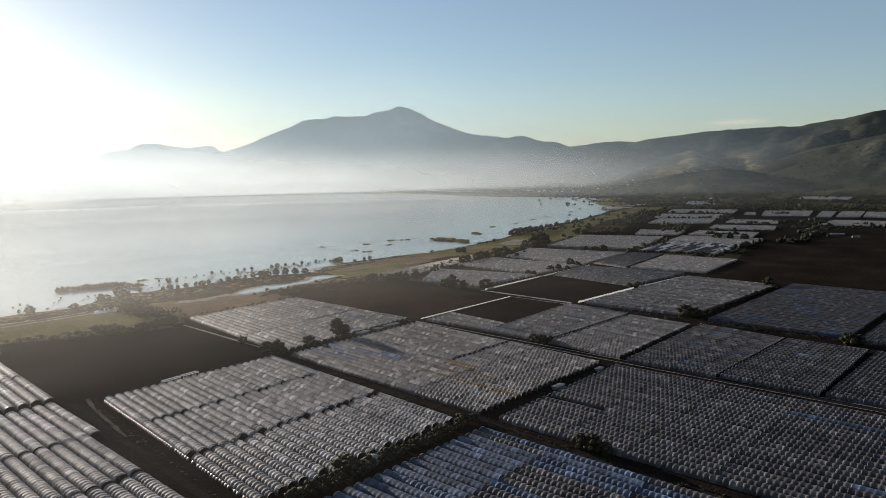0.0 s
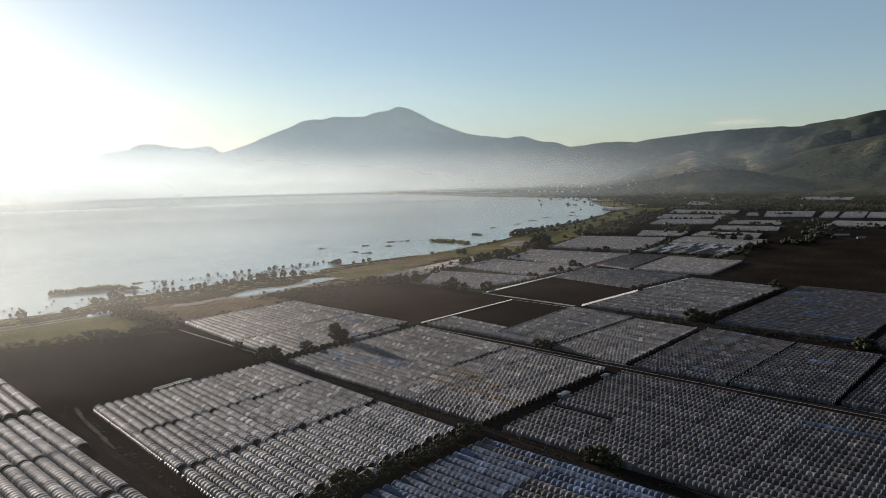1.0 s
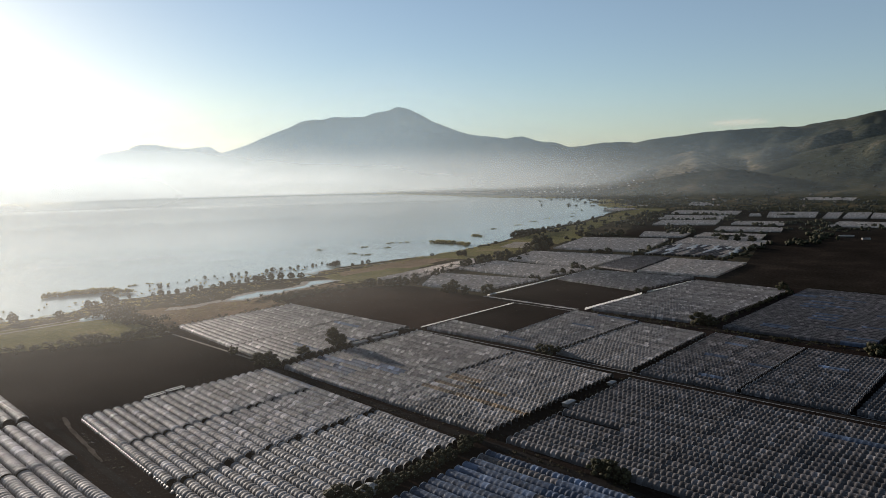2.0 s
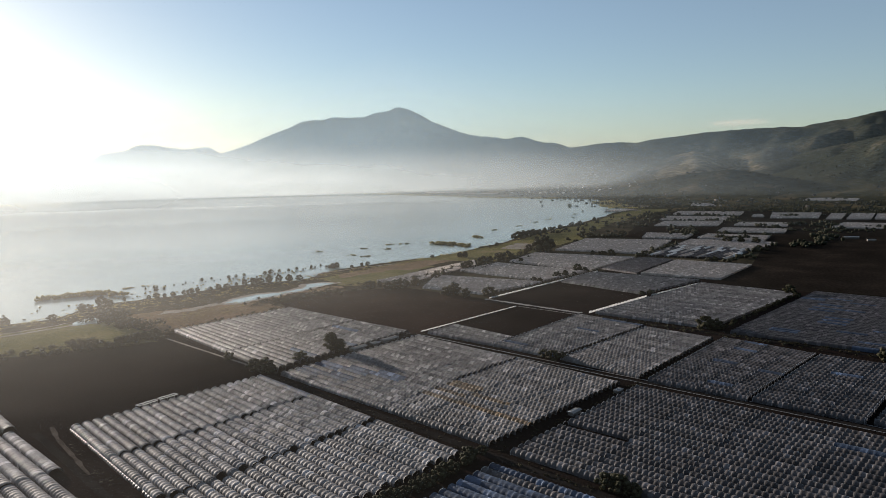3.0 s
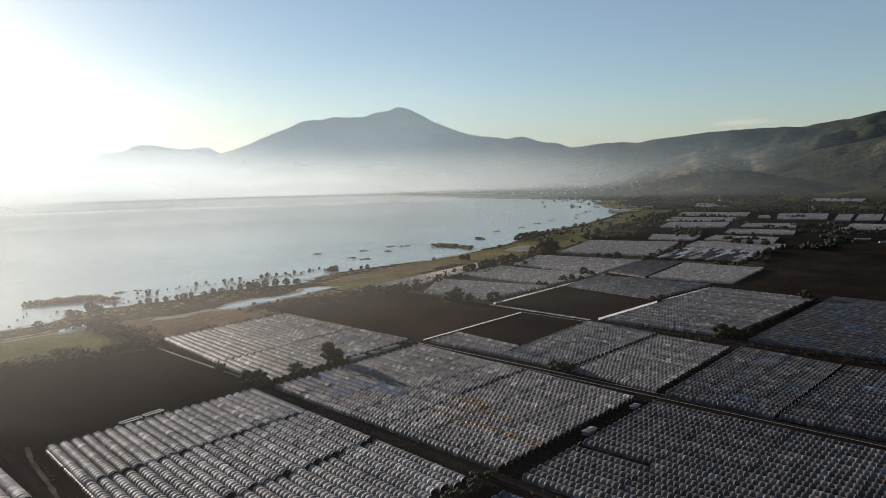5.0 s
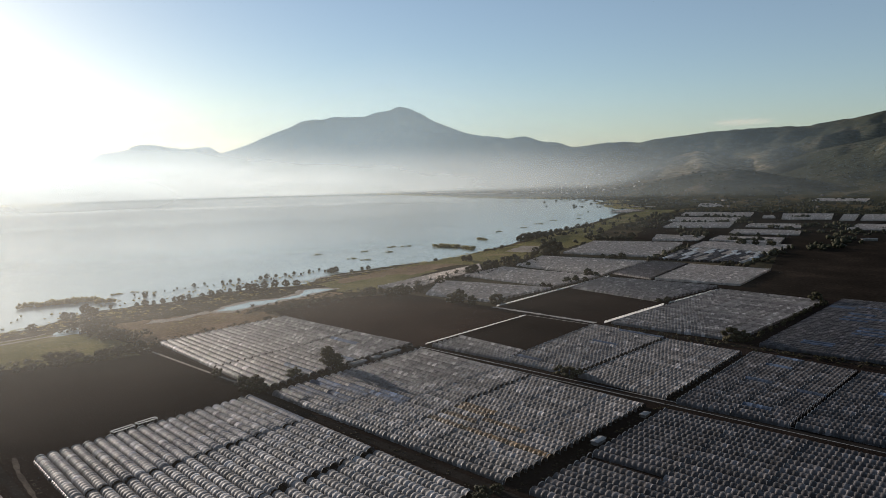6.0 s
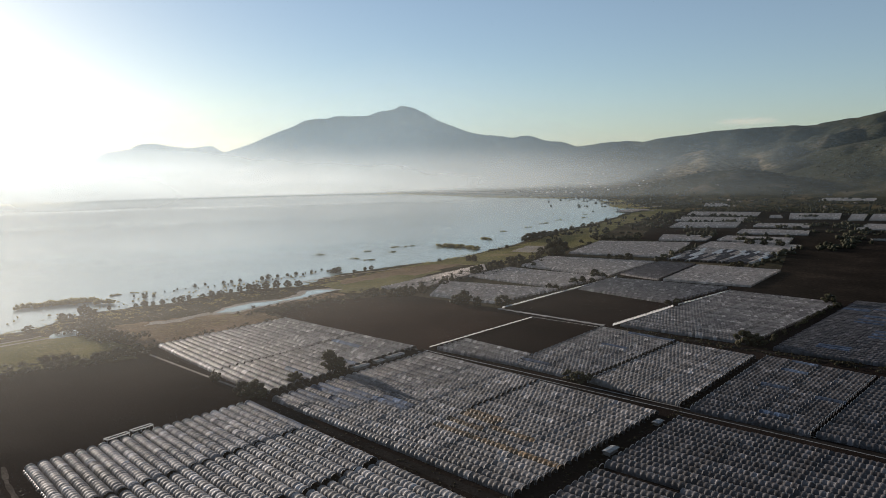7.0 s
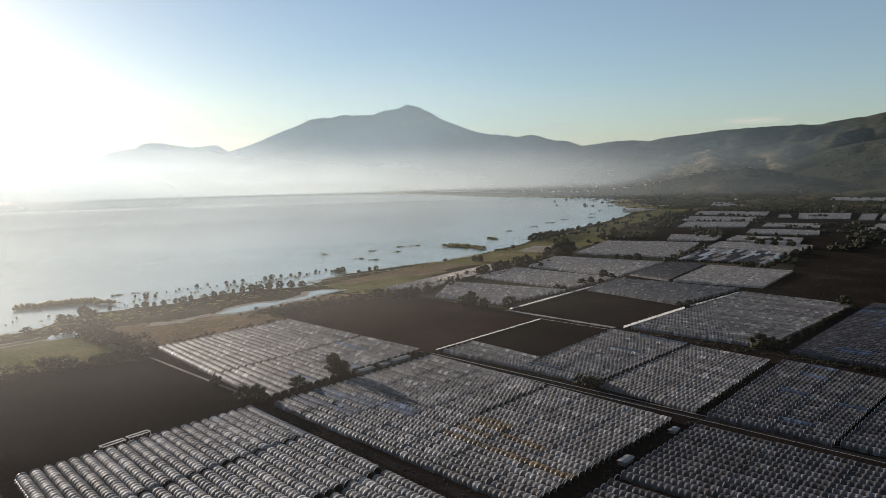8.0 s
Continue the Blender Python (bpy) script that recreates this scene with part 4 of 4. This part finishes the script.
for k in range(18):
    u = k / 17
    tree(128 + 88 * u + r_hedge.uniform(-1.5, 1.5), 173 + 0.5 * math.sin(k) + 3 * (u > 0.9), r_hedge.uniform(3.0, 5.4), 4 if k % 3 else 2, "low dark bush in a hedge by the tunnels", "bush", "hedge bushes")
for k in range(22):
    u = k / 21
    tree(452 + 138 * u + r_hedge.uniform(-2, 2), 181 - 4 * u + r_hedge.uniform(-1.5, 1.5), r_hedge.uniform(1.6, 3.6), 4 if k % 3 else 2, "low dark bush in a hedge by the tunnels", "bush", "hedge bushes")


# ---- woods, reeds and weeds, beyond counting ----
def scatter(name, spots, mat, label, category, seed, leaves=26, flat=1.0, grain=0.22, heart=0.0):
    """Many small leafy heaps joined in one mesh. Spots: x, y, radius, height, base."""
    rs = np.random.RandomState(seed)
    sx, sy, sr, sh, sz = (np.repeat(np.array(c, float), leaves) for c in zip(*spots))
    n = len(sx)
    v = rs.normal(size=(n, 3))
    v /= np.linalg.norm(v, axis=1)[:, None]
    v *= rs.uniform(0.35, 1.05, (n, 1)) ** 0.6
    c = np.stack([sx + v[:, 0] * sr, sy + v[:, 1] * sr, sz + sh * (0.5 + 0.5 * v[:, 2] * flat)], -1)
    size = (grain * (sr + sh) * 0.5 * rs.uniform(0.7, 1.4, n))[:, None]
    d1, d2 = rs.normal(size=(n, 3)), rs.normal(size=(n, 3))
    d1 *= size / np.linalg.norm(d1, axis=1)[:, None]
    d2 *= 0.8 * size / np.linalg.norm(d2, axis=1)[:, None]
    verts = np.stack([c - d1, c - d2, c + d1, c + d2], 1).reshape(-1, 3).tolist()
    faces = np.arange(4 * n).reshape(-1, 4).tolist()
    if heart:
        lv, lf = lumps([(x, y, z + h * 0.5) for x, y, r, h, z in spots], [(r * heart, r * heart, h * 0.5 * heart) for x, y, r, h, z in spots], seed)
        faces += (lf + len(verts)).tolist()
        verts += lv.tolist()
    return tagged(new(name, mesh_of(name, verts, faces, mat, True)), label, category, kind="stuff")


rs = np.random.RandomState(4)


def strip_spots(a, b, n, spread, rad, high, water=False):
    u = rs.uniform(0, 1, n)
    x, y = a[0] + (b[0] - a[0]) * u + rs.normal(0, spread, n), a[1] + (b[1] - a[1]) * u + rs.normal(0, spread, n)
    z = np.full(n, WATER_Z - 0.1) if water else ground_height(x, y) - 0.1
    return list(zip(x, y, rs.uniform(*rad, n), rs.uniform(*high, n), z))


reeds = strip_spots((243, 634), (290, 620), 110, 3, (1.2, 3.0), (1.8, 4.2), True) + strip_spots((288, 606), (296, 598), 14, 2, (1.5, 3), (2, 4.5), True)
reeds += strip_spots((309, 632), (338, 628), 14, 1.5, (1, 2.2), (0.6, 1.6), True) + strip_spots((713, 640), (722, 618), 40, 4, (2, 4), (2, 4), True)
reeds += strip_spots((712, 580), (716, 632), 50, 5, (2, 4), (1.5, 3.5), True) + strip_spots((815, 655), (800, 640), 12, 3, (2, 4), (1.5, 2.5), True)
for cx, cy in ((576, 702), (629, 678), (673, 683), (695, 673), (575, 621), (576, 640), (640, 650), (905, 690), (980, 700), (1050, 720), (1120, 735), (1180, 720), (1250, 760)):
    reeds += strip_spots((cx - 6, cy + 3), (cx + 6, cy - 3), 7, 2, (1, 2.4), (0.6, 1.6), True)
reeds += strip_spots((200, 575), (480, 590), 60, 9, (0.6, 1.6), (0.6, 2.2), True)
far_shore = []
for a, c, n in (((1765, 1090), (1722, 1318), 60), ((1722, 1318), (1797, 1790), 90), ((1797, 1790), (1932, 2800), 120), ((1570, 870), (1712, 930), 40), ((1434, 750), (1570, 870), 40)):
    far_shore += strip_spots(a, c, n, 16, (6, 16), (0.8, 2.2), True)
scatter("far_reeds", far_shore, M_REED, "low reed beds along the far shore", "reeds", 12, leaves=30)
scatter("reeds", reeds, M_REED, "olive reeds and weed beds in the shallows", "reeds", 6, grain=0.18, heart=0.7)

turf = strip_spots((150, 545), (430, 540), 240, 9, (0.8, 2.2), (0.3, 0.8)) + strip_spots((430, 545), (820, 565), 220, 10, (1, 2.6), (0.3, 0.9)) + strip_spots((160, 548), (300, 560), 120, 6, (0.8, 2.4), (0.3, 0.8))
turf += strip_spots((600, 500), (760, 540), 120, 18, (0.8, 2.2), (0.3, 0.8)) + strip_spots((250, 480), (420, 488), 120, 9, (0.6, 1.8), (0.2, 0.7))
scatter("turf", turf, M_REED, "olive grass tufts along the lake bank", "grass", 17, leaves=26, grain=0.2)
weeds = []
weeds += strip_spots((150, 472), (232, 436), 60, 5, (1, 3), (0.8, 2.4)) + strip_spots((240, 446), (330, 447), 60, 3, (0.8, 2.4), (0.6, 2.2)) + strip_spots((340, 480), (440, 470), 120, 8, (1, 3), (0.8, 3))
weeds += strip_spots((340, 470), (640, 455), 60, 5, (1.5, 3.5), (1.5, 3.5)) + strip_spots((334, 318), (231, 316), 60, 1.2, (0.5, 1.3), (0.5, 1.6)) + strip_spots((130, 312), (113, 182), 60, 0.7, (0.4, 1.2), (0.1, 0.3))
weeds += strip_spots((217, 172), (440, 170), 120, 1.2, (0.4, 1.1), (0.3, 1.0)) + strip_spots((225, 310), (216, 175), 120, 2.5, (0.3, 0.8), (0.2, 0.7)) + strip_spots((216, 165), (208, 40), 80, 1.5, (0.4, 1.2), (0.4, 1.4))
weeds += strip_spots((440, 260), (437, 60), 180, 3, (0.6, 1.8), (0.5, 1.8)) + strip_spots((338, 316), (332, 60), 120, 1.0, (0.3, 0.8), (0.2, 0.7))
weeds += strip_spots((190, 458), (232, 440), 70, 6, (1.2, 3.4), (0.8, 2.6)) + strip_spots((236, 520), (246, 460), 60, 5, (1.5, 3.5), (1.5, 4.5))
weeds += strip_spots((440, 445), (560, 470), 60, 5, (1.5, 3.5), (1.5, 4.5)) + strip_spots((600, 450), (720, 500), 50, 5, (1.5, 3.5), (1.5, 5)) + strip_spots((345, 470), (390, 478), 40, 4, (1.5, 3), (1, 3.5))
scatter("weeds", weeds, M_WEED, "scrubby weeds and dry grass tufts", "weeds", 7, leaves=44, grain=0.15, heart=0.45)

woods = []
for a, b, n, sp in (((830, 575), (1250, 650), 30, 9), ((800, 520), (1450, 640), 24, 12), ((1050, 530), (1090, 570), 14, 8), ((1090, 330), (1240, 470), 22, 5), ((1090, 300), (1200, 200), 30, 20),
                    ((1300, 475), (1300, 590), 12, 3), ((1200, 450), (1300, 480), 14, 3), ((900, 265), (1050, 262), 14, 6), ((1430, 620), (1500, 200), 60, 30), ((1480, 700), (1900, 600), 90, 60),
                    ((1500, 350), (1900, 380), 80, 80), ((1500, 760), (1800, 1050), 90, 70), ((1600, 700), (2300, 1400), 120, 140),
                    ((1900, 700), (2500, 700), 120, 160), ((1480, 600), (1580, 280), 120, 26), ((1000, 395), (1010, 330), 16, 3), ((943, 380), (961, 334), 14, 3), ((1163, 535), (1204, 458), 16, 3), ((1262, 577), (1300, 480), 10, 4), ((1500, 780), (2100, 1150), 140, 100), ((1640, 640), (1800, 330), 90, 60), ((1180, 358), (1210, 350), 12, 8), ((1080, 285), (1230, 320), 30, 16), ((880, 262), (1000, 250), 14, 10), ((1340, 405), (1380, 395), 10, 6), ((2000, 1100), (2700, 1650), 170, 110), ((1100, 560), (1330, 640), 45, 14), ((960, 425), (1060, 460), 30, 12), ((720, 280), (905, 292), 16, 3), ((720, 372), (850, 380), 14, 2), ((905, 492), (880, 520), 14, 6)):
    for x, y, wide, high, z in strip_spots(a, b, n, sp, (1.8, 5.2), (2.4, 7.5)):
        for _ in range(3):
            woods.append((x + rs.normal(0, wide * 0.7), y + rs.normal(0, wide * 0.7), wide * rs.uniform(0.4, 0.8), high * rs.uniform(0.45, 1.0), z))
M_WOODS = leaf_material("far_leaves", [(0.0, (0.018, 0.019, 0.012)), (1.0, (0.045, 0.043, 0.027))], 0.04)
scatter("distant_woods", woods, M_WOODS, "scattered dark green trees on the far plain", "trees", 8, leaves=16, grain=0.15, heart=0.92)

# ---- the far village ----
def village():
    """Far houses: block walls under a low pitched roof."""
    verts, faces = [], []
    rv = random.Random(9)
    for k in range(230):
        if k < 190:
            u, v = rv.random() ** 1.3, rv.gauss(0, 1)
            x, y = 2010 + 640 * u - 60 * v, 1270 + 250 * u + 105 * v
        elif k < 215:
            x, y = rv.uniform(2350, 2800), rv.uniform(1900, 2350)
        else:
            x, y = rv.uniform(1560, 2000), rv.uniform(420, 900)
        z = float(ground_height(np.array([x]), np.array([y]))[0]) - 0.3
        w, d, h, a = rv.uniform(1.8, 4.6), rv.uniform(1.8, 3.4), rv.uniform(2.4, 3.6), rv.uniform(0, 1.5)
        k0 = len(verts)
        for px, py, pz in ((-w, -d, 0), (w, -d, 0), (w, d, 0), (-w, d, 0), (-w, -d, h), (w, -d, h), (w, d, h), (-w, d, h), (-w, 0, h + 0.5), (w, 0, h + 0.5)):
            verts.append((x + px * math.cos(a) - py * math.sin(a), y + px * math.sin(a) + py * math.cos(a), z + pz))
        faces += [tuple(k0 + i for i in f) for f in ((0, 1, 5, 4), (1, 2, 6, 9, 5), (2, 3, 7, 6), (3, 0, 4, 8, 7), (4, 5, 9, 8), (7, 8, 9, 6))]
    tagged(new("village_houses", mesh_of("village_houses", verts, faces, M_HOUSE)), "pale small houses of a far lakeside village", "houses", kind="stuff")


village()


# ---- standing sheets that imitate lake mist, hazy air and sun glare ----
# Shares by bearing: thicker towards the sun, to imitate its glow in the air.
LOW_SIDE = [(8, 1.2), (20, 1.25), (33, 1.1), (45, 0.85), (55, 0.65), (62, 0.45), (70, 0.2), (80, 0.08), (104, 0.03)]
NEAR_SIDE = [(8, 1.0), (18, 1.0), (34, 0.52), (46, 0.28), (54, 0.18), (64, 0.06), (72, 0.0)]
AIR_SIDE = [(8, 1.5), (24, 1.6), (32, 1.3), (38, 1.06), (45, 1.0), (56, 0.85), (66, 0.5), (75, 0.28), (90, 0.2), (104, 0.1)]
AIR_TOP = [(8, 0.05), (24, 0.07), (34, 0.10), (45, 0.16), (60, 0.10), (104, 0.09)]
AIR, LOW, GLARE_HAZE = (0.195, 0.265, 0.32), (0.45, 0.475, 0.475), (0.76, 0.75, 0.72)


def mist(name, dist, low, air, top, sides=LOW_SIDE, colour=LOW, clear=25.0, wisps=0.3):
    """A thin standing sheet along an arc across the valley, imitating haze by its thickness: a low layer of mist up to
    its top, and blue air above, both thinning out towards the ground below. Sides: the mist's share by degrees
    clockwise from +y."""
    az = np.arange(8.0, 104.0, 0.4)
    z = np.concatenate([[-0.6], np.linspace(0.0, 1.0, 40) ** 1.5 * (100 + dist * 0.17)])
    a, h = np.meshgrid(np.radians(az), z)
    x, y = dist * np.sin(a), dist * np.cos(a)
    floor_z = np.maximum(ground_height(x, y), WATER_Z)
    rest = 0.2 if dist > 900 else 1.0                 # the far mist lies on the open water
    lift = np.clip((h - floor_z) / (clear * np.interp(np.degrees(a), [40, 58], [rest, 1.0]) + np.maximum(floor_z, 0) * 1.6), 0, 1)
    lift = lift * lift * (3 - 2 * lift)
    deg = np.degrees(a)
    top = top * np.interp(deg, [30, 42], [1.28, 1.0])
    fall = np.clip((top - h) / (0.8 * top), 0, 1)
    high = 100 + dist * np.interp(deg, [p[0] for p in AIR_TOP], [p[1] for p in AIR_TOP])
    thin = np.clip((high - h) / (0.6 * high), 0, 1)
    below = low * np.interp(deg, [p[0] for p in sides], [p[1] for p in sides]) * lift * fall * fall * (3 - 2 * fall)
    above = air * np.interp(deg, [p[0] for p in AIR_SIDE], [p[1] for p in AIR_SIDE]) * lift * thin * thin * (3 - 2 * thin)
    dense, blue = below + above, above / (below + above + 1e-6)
    m = bpy.data.materials.new("mist")
    m.use_nodes = True
    n, l = m.node_tree.nodes, m.node_tree.links
    n.clear()
    wisp = n.new("ShaderNodeMapRange")
    wisp.inputs["From Min"].default_value, wisp.inputs["From Max"].default_value = 0.25, 0.75
    wisp.inputs["To Min"].default_value, wisp.inputs["To Max"].default_value = 1 - wisps, 1 + wisps
    long = n.new("ShaderNodeMapping")
    long.inputs["Scale"].default_value = (1, 1, 5)
    l.new(coords(n), long.inputs["Vector"])
    l.new(noise_fac(n, l, long.outputs[0], 3.2 / dist, 4.0), wisp.inputs["Value"])
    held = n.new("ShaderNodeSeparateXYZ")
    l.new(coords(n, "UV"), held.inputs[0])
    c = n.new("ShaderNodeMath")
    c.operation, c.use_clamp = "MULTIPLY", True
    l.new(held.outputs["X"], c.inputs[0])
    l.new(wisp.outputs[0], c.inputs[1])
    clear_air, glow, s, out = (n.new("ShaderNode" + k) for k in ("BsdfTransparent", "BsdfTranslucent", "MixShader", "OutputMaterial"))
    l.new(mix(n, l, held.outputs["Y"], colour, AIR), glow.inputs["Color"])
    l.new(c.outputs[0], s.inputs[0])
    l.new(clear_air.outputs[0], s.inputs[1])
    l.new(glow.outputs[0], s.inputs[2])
    l.new(s.outputs[0], out.inputs["Surface"])
    na, nz = len(az), len(z)
    faces = [(i * na + j, i * na + j + 1, (i + 1) * na + j + 1, (i + 1) * na + j) for i in range(nz - 1) for j in range(na - 1)]
    me = mesh_of(name, np.stack([x, y, h], -1).reshape(-1, 3).tolist(), faces, m, True)
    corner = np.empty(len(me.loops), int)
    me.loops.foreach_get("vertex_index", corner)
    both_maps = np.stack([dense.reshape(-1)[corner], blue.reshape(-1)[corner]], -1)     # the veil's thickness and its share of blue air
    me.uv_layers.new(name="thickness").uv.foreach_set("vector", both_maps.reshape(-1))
    return tagged(new(name, me), "thin translucent sheet imitating mist, hazy air and sun glare", "mist", kind="stuff")


# The nearest sheets, over the fields, imitate sun glare that lifts the left-hand darks.
mist("haze_veil", 170, 0.010, 0.0, 140, NEAR_SIDE, GLARE_HAZE, 45.0)
mist("haze_veil", 330, 0.06, 0.0, 140, NEAR_SIDE, GLARE_HAZE, 60.0)
mist("haze_veil", 505, 0.045, 0.0, 80, NEAR_SIDE, GLARE_HAZE, 24.0)
mist("haze_veil", 1000, 0.05, 0.02, 130)
mist("haze_veil", 1500, 0.09, 0.09, 142)
mist("haze_veil", 2000, 0.17, 0.18, 158, clear=14.0)
mist("haze_veil", 2550, 0.38, 0.28, 176, clear=25.0)


def cloud():
    """A faint strip of cloud resting on the ridge, far behind it."""
    m = bpy.data.materials.new("cloud")
    m.use_nodes = True
    n, l = m.node_tree.nodes, m.node_tree.links
    n.clear()
    v = coords(n)
    sep = n.new("ShaderNodeSeparateXYZ")
    l.new(v, sep.inputs[0])
    ball = n.new("ShaderNodeVectorMath")
    ball.operation = "MULTIPLY"
    ball.inputs[1].default_value = (1 / 300, 0, 1 / 36)
    l.new(v, ball.inputs[0])
    size = n.new("ShaderNodeVectorMath")
    size.operation = "LENGTH"
    l.new(ball.outputs[0], size.inputs[0])
    puff = noise_fac(n, l, v, 0.011, 6.0, 0.7)
    add = n.new("ShaderNodeMath")
    add.operation = "SUBTRACT"
    l.new(puff, add.inputs[0])
    l.new(size.outputs["Value"], add.inputs[1])
    cut = n.new("ShaderNodeMapRange")
    cut.interpolation_type = "SMOOTHSTEP"
    cut.inputs["From Min"].default_value, cut.inputs["From Max"].default_value = -0.22, 0.3
    cut.inputs["To Max"].default_value = 0.13
    l.new(add.outputs[0], cut.inputs["Value"])
    clear, glow, s, out = (n.new("ShaderNode" + k) for k in ("BsdfTransparent", "BsdfTranslucent", "MixShader", "OutputMaterial"))
    glow.inputs["Color"].default_value = (0.80, 0.62, 0.56, 1)
    l.new(cut.outputs[0], s.inputs[0])
    l.new(clear.outputs[0], s.inputs[1])
    l.new(glow.outputs[0], s.inputs[2])
    l.new(s.outputs[0], out.inputs["Surface"])
    ob = tagged(new("cloud", mesh_of("cloud", [(-400, 0, -90), (400, 0, -90), (400, 0, 90), (-400, 0, 90)], [(0, 1, 2, 3)], m)), "small thin pinkish cloud over the ridge", "cloud", kind="stuff")
    ob.matrix_world = Matrix.Translation((4780 * math.sin(radians(70.2)), 4780 * math.cos(radians(70.2)), 100 + 4780 * math.tan(radians(2.5)))) @ pose(0, 0, 0, 0, 0, -70.2)


cloud()
